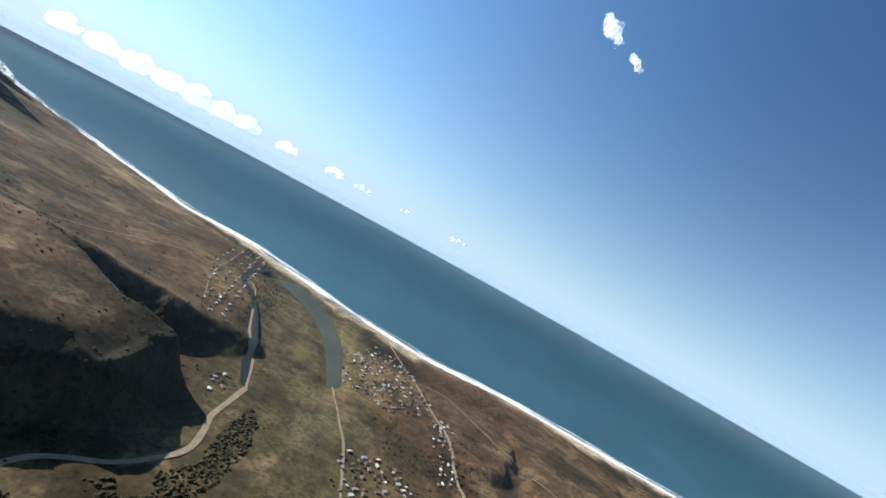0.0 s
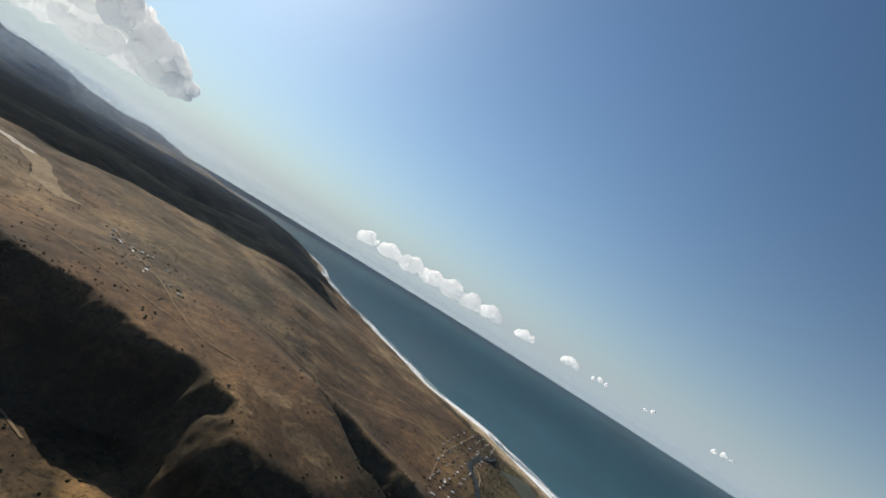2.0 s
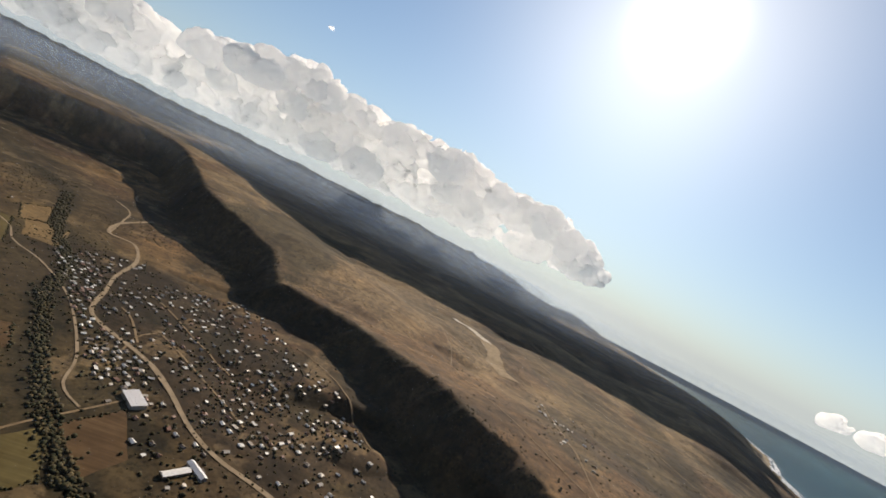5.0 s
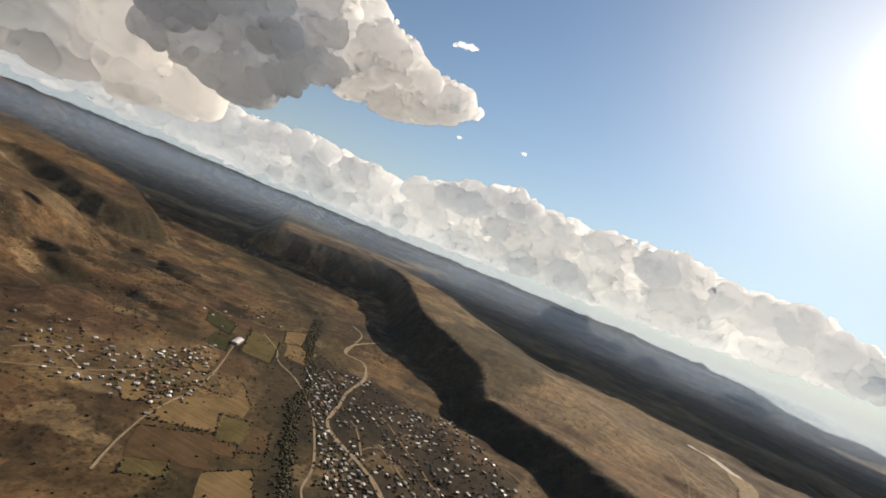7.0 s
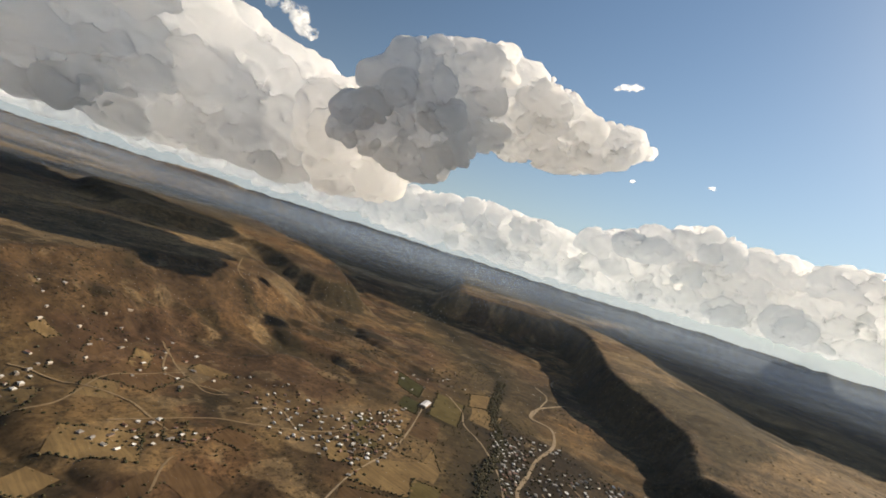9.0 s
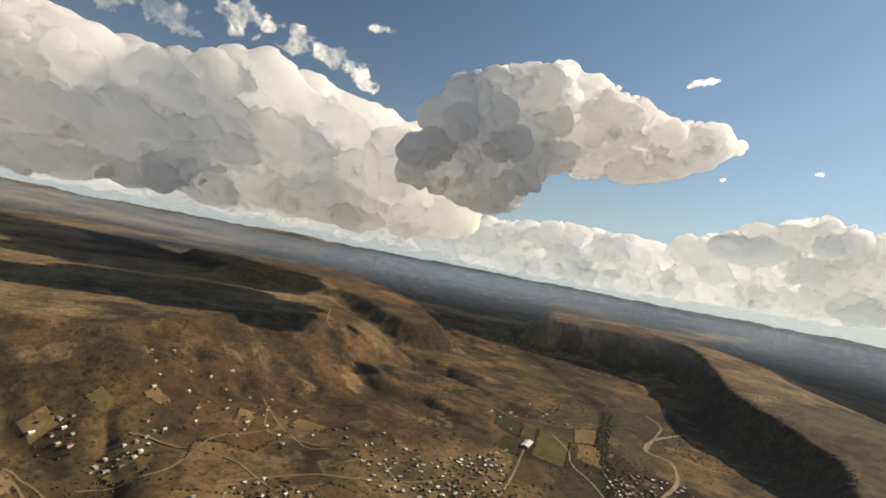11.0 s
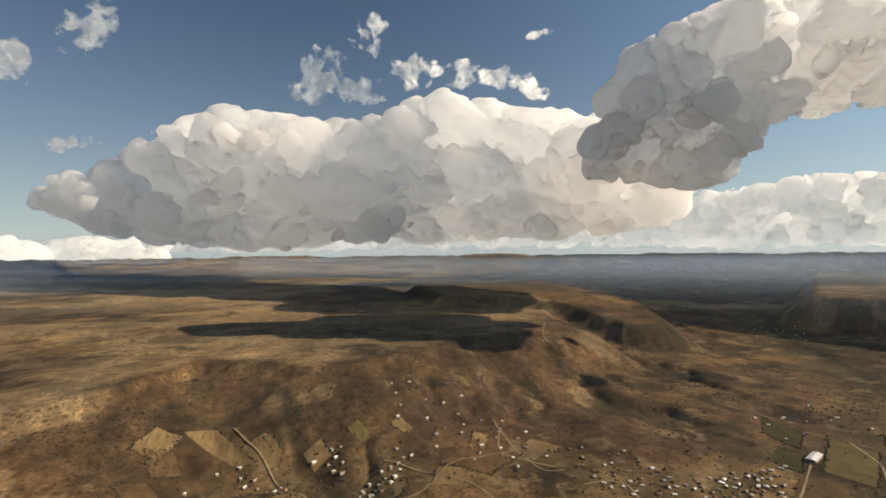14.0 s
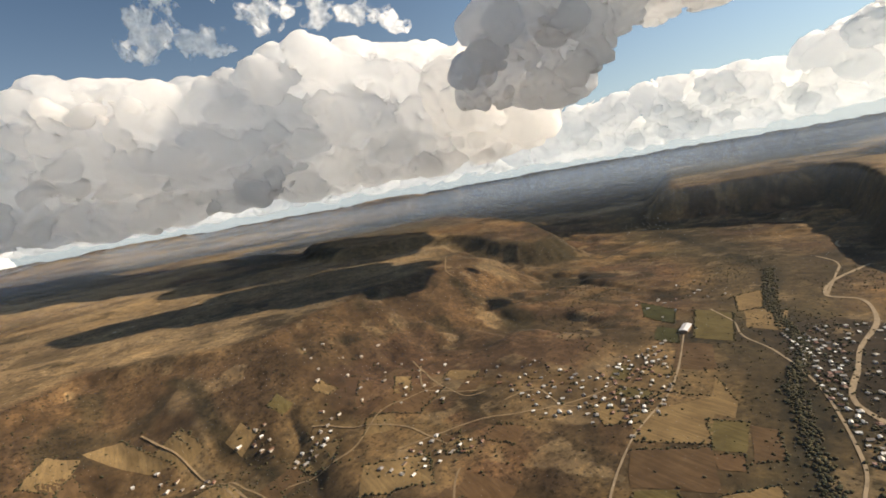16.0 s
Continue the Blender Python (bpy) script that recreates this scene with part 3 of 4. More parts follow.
MAIN = [(-64, 684), (-70, 616), (-74, 568), (-68, 529), (-68, 480), (-93, 437), (-121, 408), (-144, 396), (-169, 378), (-198, 335), (-290, 285), (-378, 230), (-406, 187),
        (-426, 159), (-455, 106), (-495, 60), (-531, -10), (-570, -57), (-640, -110), (-698, -166), (-745, -243), (-786, -282), (-877, -305), (-963, -328), (-1100, -348), (-1215, -405),
        (-1222, -464), (-1336, -493), (-1513, -479)]
ribbon("road", MAIN, 7.5, M_ROAD, "pale winding gravel road through the valley village", "road")
ROADS = [([(-64, 684), (-89, 796), (-125, 863), (-207, 1161), (-257, 1224)], 6), ([(-1222, -464), (-1384, -505), (-1501, -540), (-1575, -613)], 7),
         ([(181, 1355), (231, 1192), (256, 1074), (302, 929), (316, 835), (321, 708), (330, 560)], 9), ([(58, 1044), (62, 859), (89, 733), (109, 645), (120, 520)], 6),
         ([(251, 1108), (349, 1107), (409, 1004), (440, 947), (560, 800)], 5), ([(-1054, -615), (-1001, -540), (-934, -489), (-890, -416), (-794, -320), (-647, -229), (-568, -202), (-537, -168)], 4.5),
         ([(-412, -369), (-475, -404), (-550, -433), (-675, -467), (-774, -512), (-893, -577)], 4), ([(-1689, -600), (-1720, -618), (-1765, -630)], 9)]
for i, (pts, w) in enumerate(ROADS):
    ribbon("road", pts, w * 0.72, M_ROAD, "pale dusty gravel road", "road", seed=i + 1)
TRACKS = [[(-1306, 712), (-1050, 650), (-805, 565), (-554, 493), (-465, 526)], [(-1560, 430), (-1250, 420), (-1000, 380), (-700, 440), (-560, 480)], [(-760, 820), (-560, 900), (-450, 1050), (-360, 1200)],
          [(-1700, 900), (-1300, 1000), (-900, 1080), (-640, 1180), (-420, 1300)], [(-675, -193), (-753, -198), (-794, -183)], [(-836, -259), (-804, -229), (-735, -190)], [(-941, -251), (-902, -200), (-824, -131), (-751, -53)], [(-805, -187), (-710, -89), (-623, 1)],
          [(-939, 27), (-873, 101), (-807, 135), (-724, 176), (-677, 202)], [(-587, 250), (-527, 282), (-454, 291)], [(-422, -216), (-478, -194), (-534, -163), (-582, -137)],
          [(-295, -488), (-323, -525), (-340, -538)], [(-52, -800), (-80, -768), (-99, -695)], [(-477, -876), (-432, -788), (-452, -730), (-486, -698)], [(-492, -632), (-556, -626), (-541, -548), (-615, -515)],
          [(121, 938), (199, 1271)], [(-888, -1384), (-793, -1238), (-802, -1184), (-962, -1240)], [(-473, -898), (-459, -786), (-459, -701), (-491, -683)], [(-96, -782), (-134, -680), (-158, -604)],
          [(39, -791), (16, -709), (4, -633)], [(1, -948), (-64, -832), (-106, -707), (-118, -613)], [(-300, -640), (-420, -620), (-520, -560), (-640, -540)], [(-230, -800), (-330, -700), (-360, -600)],
          [(-360, 1500), (-330, 1300), (-300, 1100), (-240, 900)], [(-390, 1650), (-480, 1750)], [(-160, -700), (-250, -690), (-340, -760), (-470, -780)]]
for i, pts in enumerate(TRACKS):
    ribbon("track", pts, 3.2, M_TRACK, "narrow pale dirt track", "track", seed=20 + i)


def field(quad, mat, label):
    """A patch of farmland draped on the land, four or five corners."""
    q = np.array(quad[:4] if len(quad) == 4 else [quad[0], quad[2], quad[3], quad[4]], float)
    n = 14
    u, v = np.meshgrid(np.linspace(0, 1, n), np.linspace(0, 1, n))
    p = sum(w[..., None] * c for w, c in zip(((1 - u) * (1 - v), u * (1 - v), u * v, (1 - u) * v), q))
    wob = 2.0
    x = p[..., 0] + wob * fbm(p[..., 0], p[..., 1], 30, 2, 71)
    y = p[..., 1] + wob * fbm(p[..., 0], p[..., 1], 30, 2, 72)
    z = height(x, y) + 0.45
    me = grid_mesh("field", np.stack(drawn_in(x, y, z), -1).reshape(-1, 3), n, n, False)
    me.materials.append(mat)
    if sum(pl.normal.z for pl in me.polygons) < 0:
        me.flip_normals()
    return tagged(new("field", me), label, "field", "fields in the valley", "structure")


def field_material(name, colour, angle):
    m, n, l, b = material(name)
    g = n.new("ShaderNodeNewGeometry")
    mp = n.new("ShaderNodeMapping")
    mp.inputs["Rotation"].default_value = (0, 0, radians(angle))
    mp.inputs["Scale"].default_value = (0.22, 0.015, 0.1)
    l.new(g.outputs["Position"], mp.inputs["Vector"])
    f = noise_node(n, l, 1.0, 4, 0.6, mp.outputs[0])
    h = noise_node(n, l, 0.03, 6, 0.6)
    r1 = ramp(n, [(0.3, tuple(v * 0.75 for v in colour)), (0.7, tuple(v * 1.2 for v in colour))])
    r2 = ramp(n, [(0.3, (0.7, 0.68, 0.65)), (0.7, (1.15, 1.15, 1.1))])
    l.new(f.outputs["Fac"], r1.inputs[0])
    l.new(h.outputs["Fac"], r2.inputs[0])
    l.new(mixed(n, l, "MULTIPLY", 1.0, r1.outputs[0], r2.outputs[0]), b.inputs["Base Color"])
    b.inputs["Roughness"].default_value = 0.95
    b.inputs["Specular IOR Level"].default_value = 0.06
    return m


F_TAN, F_BROWN = field_material("stubble_field", (0.165, 0.112, 0.056), 35), field_material("ploughed_field", (0.085, 0.053, 0.029), 50)
F_GREEN, F_OLIVE, F_RED = field_material("green_crop", (0.04, 0.04, 0.016), 20), field_material("olive_crop", (0.095, 0.075, 0.032), 60), field_material("red_soil_field", (0.1, 0.06, 0.032), 10)
FIELDS = [(F_BROWN, [(-513, -417), (-576, -348), (-507, -301), (-454, -373)]), (F_TAN, [(-583, -469), (-670, -474), (-696, -412), (-582, -352), (-531, -423)]),
          (F_BROWN, [(-849, -566), (-875, -512), (-778, -451), (-750, -507)]), (F_TAN, [(-757, -443), (-701, -383), (-655, -362), (-645, -395)]),
          (F_OLIVE, [(-630, -386), (-655, -345), (-589, -316), (-571, -345)]), (F_GREEN, [(-913, -648), (-917, -598), (-850, -561), (-844, -607)])]
FIELDS += [(F_OLIVE, [(-1039, -640), (-1050, -565), (-903, -487), (-887, -554)]), (F_TAN, [(-1091, -566), (-1100, -486), (-987, -443), (-980, -504)]),
           (F_RED, [(-566, -342), (-584, -314), (-556, -301), (-542, -323)]), (F_OLIVE, [(-451, -366), (-485, -335), (-458, -315), (-428, -352)]),
           (F_GREEN, [(-1029, -768), (-1026, -675), (-941, -627), (-948, -702)]), (F_BROWN, [(-649, -341), (-657, -312), (-601, -281), (-575, -301)])]
FIELDS += [(F_TAN, [(-500, -300), (-555, -268), (-482, -212), (-415, -250)]), (F_OLIVE, [(-429, -212), (-491, -172), (-415, -138), (-359, -179)]),
           (F_BROWN, [(-497, -167), (-563, -129), (-480, -91), (-434, -115)]), (F_TAN, [(-1159, -617), (-1230, -590), (-1100, -530), (-1060, -560)]),
           (F_OLIVE, [(-331, -247), (-412, -218), (-340, -188), (-260, -212)]), (F_TAN, [(31, -962), (-38, -861), (-1, -873), (79, -945)])]
FIELDS += [(F_TAN, [(-13, -733), (-78, -770), (-108, -724), (-73, -657)]), (F_OLIVE, [(126, -719), (64, -725), (46, -639), (132, -638)]),
           (F_RED, [(-314, -762), (-401, -832), (-464, -761), (-374, -701)]), (F_GREEN, [(-395, -51), (-383, 8), (-335, -7), (-265, -91)]),
           (F_TAN, [(-425, 32), (-400, 125), (-370, 100), (-345, 10)]), (F_TAN, [(-250, -640), (-330, -600), (-300, -540), (-220, -590)])]
KIND = {F_TAN: "dry tan stubble field with faint rows", F_BROWN: "freshly ploughed dark brown field", F_GREEN: "small irrigated dark green crop field", F_OLIVE: "olive-brown grass field",
        F_RED: "bare reddish soil field"}
# many small plots round the northern villages
plots = np.random.default_rng(77)
while len(FIELDS) < 62:
    cx, cy, turn = plots.uniform(-760, 130), plots.uniform(-930, -430), radians(plots.choice([25, 32, 60, 118]) + plots.normal() * 4)
    if cx + cy < -1420 or abs(cx + 0.9 * cy + 760) > 460:
        continue
    w, d = plots.uniform(14, 34), plots.uniform(12, 26)
    c, s = math.cos(turn), math.sin(turn)
    FIELDS.append(([F_TAN, F_TAN, F_OLIVE, F_RED, F_BROWN][int(plots.integers(5))], [(cx + u * w * c - v * d * s, cy + u * w * s + v * d * c) for u, v in ((-1, -1), (1, -1), (1, 1), (-1, 1))]))
for mat, quad in FIELDS:
    field(quad, mat, KIND[mat])

# pale bare strip on the plateau
ribbon("bare_strip", [(-1850, 575), (-1800, 610), (-1720, 640), (-1640, 665)], 34, plain("pale_scar", (0.42, 0.37, 0.3)), "pale bare sandy strip on the plateau grass", "clearing", seed=90)
ribbon("bare_strip", [(-1640, 665), (-1480, 640), (-1330, 600), (-1240, 610)], 60, plain("straw_strip", (0.21, 0.15, 0.085)), "straw-coloured bare strip on the plateau", "clearing", seed=91)


def pond(name, outline, z, mat, label):
    L = smooth_line(outline + outline[:1], 25)[:-1]
    bm = bmesh.new()
    vs = [bm.verts.new((x, y, z)) for x, y in L]
    f = bm.faces.new(vs)
    bmesh.ops.triangulate(bm, faces=[f])
    me = bpy.data.meshes.new(name)
    bm.to_mesh(me)
    bm.free()
    if sum(pl.normal.z for pl in me.polygons) < 0:
        me.flip_normals()
    me.materials.append(mat)
    return tagged(new(name, me), label, "water", kind="structure")


ribbon("river", [(-262, 1500), (-262, 1400), (-272, 1342), (-250, 1191), (-189, 1086), (-125, 898), (-90, 759), (-68, 690)], 15, M_CHANNEL, "dark slack river channel at the foot of the scarp", "river", 0.5)
pond("lagoon", LAGOON, 2.1, M_RIVER, "shallow grey-green lagoon behind the beach")


def foam_material():
    m, n, l, b = material("sea_foam")
    f = noise_node(n, l, 0.06, 6, 0.7)
    r = ramp(n, [(0.33, (0, 0, 0)), (0.45, (1, 1, 1))])
    l.new(f.outputs["Fac"], r.inputs[0])
    b.inputs["Base Color"].default_value = (0.85, 0.87, 0.88, 1)
    b.inputs["Roughness"].default_value = 0.8
    l.new(r.outputs[0], b.inputs["Alpha"])
    return m


M_FOAM = foam_material()


def surf(off, width, seed, x0, x1, label):
    """A line of breaking waves that follows the coast."""
    X = np.arange(x0, x1, 8.0)
    # find the water's edge, then step out to sea
    Y = np.interp(X, CX, CY) + 5
    for _ in range(12):
        Y = Y + np.clip(shore(X, Y), -20, 20) * 0.9
    slope = np.gradient(Y, X)
    nx, ny = -slope / np.hypot(1, slope), 1 / np.hypot(1, slope)
    o = off + 10 * fbm(X, Y, 120, 3, seed)
    w = width * np.clip(0.6 + 1.6 * fbm(X, Y, 170, 3, seed + 3), 0.12, 2)
    V = np.stack([np.stack([X + nx * (o + w * k), Y + ny * (o + w * k)], -1) for k in (-0.5, 0.0, 0.5)], 1)
    z = np.array([0.45, 1.0, 0.45])[None].repeat(len(X), 0)
    P = np.stack(drawn_in(V[..., 0], V[..., 1], z), -1).reshape(-1, 3)
    me = grid_mesh("surf", P, 3, len(X), False)
    if sum(pl.normal.z for pl in me.polygons) < 0:
        me.flip_normals()
    me.materials.append(M_FOAM)
    return tagged(new("surf", me), label, "surf", "lines of surf", "structure")


surf(8, 34, 61, -3600, 1900, "white surf washing up the beach")
surf(34, 20, 65, -3400, 1700, "white breaking wave off the beach")
surf(55, 9, 69, -2600, 1500, "thin white breaker further out")


# ---- houses ----
def part(name, bm, mat, parent, label=""):
    me = bpy.data.meshes.new(name)
    bmesh.ops.recalc_face_normals(bm, faces=bm.faces)
    bm.to_mesh(me)
    bm.free()
    me.materials.append(mat)
    ob = new(name, me)
    ob.parent = parent
    if label:
        tagged(ob, label)
    return ob


def tinted(name, stops, rough, metal=0.0, joined=False):
    """A paint or sheet whose colour differs from house to house."""
    m, n, l, b = material(name)
    o = n.new("ShaderNodeObjectInfo")
    r = ramp(n, stops)
    r.color_ramp.interpolation = "CONSTANT"
    gi = n.new("ShaderNodeNewGeometry")
    l.new(gi.outputs["Random Per Island"] if joined else o.outputs["Random"], r.inputs[0])
    f = noise_node(n, l, 0.6, 5, 0.7)
    r2 = ramp(n, [(0.3, (0.7, 0.68, 0.66)), (0.65, (1, 1, 1))])
    l.new(f.outputs["Fac"], r2.inputs[0])
    l.new(mixed(n, l, "MULTIPLY", 1.0, r.outputs[0], r2.outputs[0]), b.inputs["Base Color"])
    b.inputs["Roughness"].default_value, b.inputs["Metallic"].default_value = rough, metal
    return m


WALLS = [(0, (0.42, 0.35, 0.28)), (0.3, (0.3, 0.2, 0.13)), (0.5, (0.5, 0.46, 0.4)), (0.65, (0.2, 0.13, 0.085)), (0.85, (0.36, 0.29, 0.23))]
ROOFS = [(0, (0.55, 0.54, 0.52)), (0.22, (0.25, 0.235, 0.22)), (0.4, (0.75, 0.74, 0.71)), (0.5, (0.19, 0.09, 0.055)), (0.7, (0.48, 0.43, 0.37)), (0.86, (0.14, 0.11, 0.09))]
M_WALL, M_WALL_FAR = tinted("plaster_wall", WALLS, 0.9), tinted("far_plaster_wall", WALLS, 0.9, joined=True)
M_ROOF, M_ROOF_FAR = tinted("sheet_roof", ROOFS, 0.5), tinted("far_sheet_roof", ROOFS, 0.5, joined=True)
HOUSE_SIZE = (0.7, 0.68, 0.7, 0.74, 0.68)
M_SHED = tinted("pale_sheet", [(0, (0.7, 0.7, 0.7)), (0.6, (0.6, 0.6, 0.62))], 0.45)


def box(bm, x0, x1, y0, y1, z0, z1):
    v = [bm.verts.new(p) for p in ((x0, y0, z0), (x1, y0, z0), (x1, y1, z0), (x0, y1, z0), (x0, y0, z1), (x1, y0, z1), (x1, y1, z1), (x0, y1, z1))]
    for q in ((3, 2, 1, 0), (4, 5, 6, 7), (0, 1, 5, 4), (1, 2, 6, 5), (2, 3, 7, 6), (3, 0, 4, 7)):
        bm.faces.new([v[i] for i in q])


M_DOOR = plain("dark_opening", (0.06, 0.045, 0.035), 0.6)


def house(w, d, h, rise, kind, label, roof_mat=None):
    """A small house: walls, a gable, lean-to or hipped sheet roof, a door and windows."""
    root = new("house")
    bm = bmesh.new()
    box(bm, -w / 2, w / 2, -d / 2, d / 2, -2.0, h)
    if kind == "gable":
        for s in (-1, 1):
            a, b, c = (bm.verts.new(p) for p in ((s * w / 2, -d / 2, h), (s * w / 2, d / 2, h), (s * w / 2, 0, h + rise)))
            bm.faces.new((a, b, c))
    part("wall", bm, M_WALL, root)
    bm = bmesh.new()
    e, t = 0.5, 0.18
    if kind == "lean":
        top = [(-w / 2 - e, -d / 2 - e, h), (w / 2 + e, -d / 2 - e, h), (w / 2 + e, d / 2 + e, h + rise), (-w / 2 - e, d / 2 + e, h + rise)]
        lo, hi = [bm.verts.new(p) for p in top], [bm.verts.new((x, y, z + t)) for x, y, z in top]
        bm.faces.new(lo[::-1])
        bm.faces.new(hi)
        for i in range(4):
            bm.faces.new((lo[i], lo[(i + 1) % 4], hi[(i + 1) % 4], hi[i]))
    else:
        r = w / 2 + e if kind == "gable" else w / 2 - d / 3
        drop = rise * e / (d / 2)
        prof = [(-d / 2 - e, h - drop), (0, h + rise), (d / 2 + e, h - drop)]
        lo = [[bm.verts.new(((s * (w / 2 + e) if y else s * r), y, z)) for y, z in prof] for s in (-1, 1)]
        hi = [[bm.verts.new(((s * (w / 2 + e) if y else s * r), y, z + t)) for y, z in prof] for s in (-1, 1)]
        for k in (0, 1):
            bm.faces.new((hi[0][k], hi[1][k], hi[1][k + 1], hi[0][k + 1]))
            bm.faces.new((lo[0][k + 1], lo[1][k + 1], lo[1][k], lo[0][k]))
        for s in (0, 1):
            bm.faces.new((hi[s][0], hi[s][1], hi[s][2]))
            bm.faces.new((lo[s][2], lo[s][1], lo[s][0]))
            for k in (0, 1):
                bm.faces.new((lo[s][k], lo[s][k + 1], hi[s][k + 1], hi[s][k]))
        for k in (0, 2):
            bm.faces.new((lo[0][k], lo[1][k], hi[1][k], hi[0][k]))
    part("roof", bm, roof_mat or M_ROOF, root)
    bm = bmesh.new()
    box(bm, -0.5, 0.5, -d / 2 - 0.04, -d / 2 + 0.02, 0, 2.0)
    part("door", bm, M_DOOR, root)
    for s in (-1, 1):
        bm = bmesh.new()
        box(bm, s * w / 4 - 0.6, s * w / 4 + 0.6, -d / 2 - 0.04, -d / 2 + 0.02, 1.0, 2.0)
        part("window", bm, M_DOOR, root)
    return tagged(root, label, "house", "houses of the valley")


def at_ground(x, y, turn, sink=0.0):
    z = float(height(np.array([x]), np.array([y]))[0]) - sink
    X, Y, Z = drawn_in(np.array([x]), np.array([y]), np.array([z]))
    return pose(float(X[0]), float(Y[0]), float(Z[0]), 0, 0, turn)


KINDS = [house(8.5, 6, 2.7, 1.5, "gable", "small plastered house under a gabled sheet roof"), house(6, 5, 2.5, 0.8, "lean", "small hut with a lean-to sheet roof"),
         house(11, 7, 2.9, 1.8, "gable", "long plastered house with a gabled roof"), house(9, 8, 2.8, 1.6, "hip", "square house with a hipped roof"),
         house(13, 6, 2.7, 0.9, "lean", "long low house with a sloping sheet roof")]
rng = np.random.default_rng(11)
placed, wanted = [], []


def put_house(x, y, turn):
    wanted.append((math.hypot(x, y), int(rng.choice(len(KINDS), p=[0.34, 0.3, 0.14, 0.12, 0.1])), x, y, turn))


def village(poly, count, turn, gap=13.0, rows=0.0):
    """Houses strewn inside an outline, roughly turned one way, none on a road; rows: street spacing."""
    px, py = zip(*poly)
    done = tries = 0
    c, s = math.cos(radians(turn)), math.sin(radians(turn))
    while done < count and tries < count * 30:
        tries += 1
        x, y = rng.uniform(min(px), max(px)), rng.uniform(min(py), max(py))
        if rows:
            u, v = x * c + y * s, -x * s + y * c
            v = round(v / rows) * rows + rng.normal() * 1.5
            x, y = u * c - v * s, u * s + v * c
        if inside(poly, np.array([x]), np.array([y]))[0] < 0 or any((x - a) ** 2 + (y - b) ** 2 < gap * gap for a, b in placed):
            continue
        if along(MAIN, np.array([x]), np.array([y]))[0] < 10:
            continue
        placed.append((x, y))
        put_house(x, y, turn + rng.choice([0, 0, 90, 180]) + rng.normal() * 9)
        done += 1


V_A = [(-361, 1250), (-400, 1640), (-310, 1640), (-270, 1500), (-175, 870), (-205, 800)]
V_B = [(58, 1044), (132, 1275), (231, 1217), (293, 979), (247, 899), (185, 860), (77, 880)]
V_C = [(-979, -459), (-1110, -330), (-1018, -268), (-1100, -121), (-1030, -50), (-890, 44), (-743, 175), (-687, 176), (-560, 196), (-500, 250), (-420, 270), (-440, 190), (-520, 60), (-447, -60), (-545, -130),
       (-588, -178), (-715, -269), (-860, -370)]
village(V_C, 400, 46, 8.5, 15)
village([(-588, -178), (-715, -262), (-860, -365), (-979, -450), (-960, -345), (-880, -318), (-780, -290), (-740, -240), (-640, -120)], 70, 35, 9)
village(V_A, 100, 99, 11, 24)
village(V_B, 140, 20, 10)
village([(276, 931), (332, 960), (321, 708), (276, 675)], 36, 95, 11)
village([(104, 641), (197, 670), (232, 607), (118, 523)], 40, 40, 11)
village([(-124, 671), (-106, 704), (-84, 656), (-102, 627)], 6, 30, 11)
village([(-660, -600), (-854, -589), (-750, -507), (-624, -441), (-520, -427), (-568, -518)], 75, 30, 11)
village([(-549, -766), (-635, -711), (-644, -586), (-524, -468), (-490, -554)], 50, 60, 12)
village([(-10, -884), (-97, -796), (-78, -770), (-1, -841)], 9, 50, 14)
village([(-180, -765), (-279, -801), (-226, -738), (-175, -738)], 16, 20, 12)
village([(-119, -842), (-177, -855), (-168, -798)], 8, 20, 12)
village([(-242, -618), (-360, -632), (-400, -547), (-258, -577)], 22, 30, 13)
village([(-299, -1039), (-543, -886), (-477, -675), (-240, -795)], 30, 30, 24)
village([(-1300, -800), (-1200, -620), (-950, -640), (-1000, -760)], 16, 30, 20)
village([(-2200, -1700), (-1900, -1450), (-2000, -1300), (-2400, -1600)], 20, 30, 25)
village([(-1122, 650), (-1088, 745), (-838, 702), (-654, 556), (-678, 492), (-819, 514)], 26, 60, 14)
village([(20, -900), (90, -800), (40, -700), (-30, -760)], 8, 10, 22)

# the nearest three hundred are things of their own, the rest one joined body
wanted.sort(key=lambda q: q[0])
used = set()
far_walls, far_roofs = [[], []], [[], []]
WX, WY = np.array([q[2] for q in wanted]), np.array([q[3] for q in wanted])
spots = np.stack(drawn_in(WX, WY, height(WX, WY)), -1)
for i, (_, k, _, _, turn) in enumerate(wanted):
    m = pose(*(float(v) for v in spots[i]), 0, 0, turn) @ Matrix.Scale(HOUSE_SIZE[k], 4)
    if k not in used:
        used.add(k)
        KINDS[k].matrix_basis = m
    elif i < 300:
        copy_thing(KINDS[k], m.normalized()).matrix_basis = m
    else:
        for ob in KINDS[k].children:
            if ob.name.startswith(("wall", "roof")):
                to = far_walls if ob.name.startswith("wall") else far_roofs
                start = sum(len(q) for q in to[0])
                co = np.array([(m @ v.co)[:] for v in ob.data.vertices])
                to[0].append(co)
                to[1] += [[start + n for n in pl.vertices] for pl in ob.data.polygons]
for name, data, mat, label in (("far_house_walls", far_walls, M_WALL_FAR, "plastered walls of many small distant houses"), ("far_house_roofs", far_roofs, M_ROOF_FAR, "sheet roofs of many small distant houses")):
    me = mesh_of(name, np.concatenate(data[0]), data[1], False)
    me.materials.append(mat)
    tagged(new(name, me), label, "houses", kind="stuff")

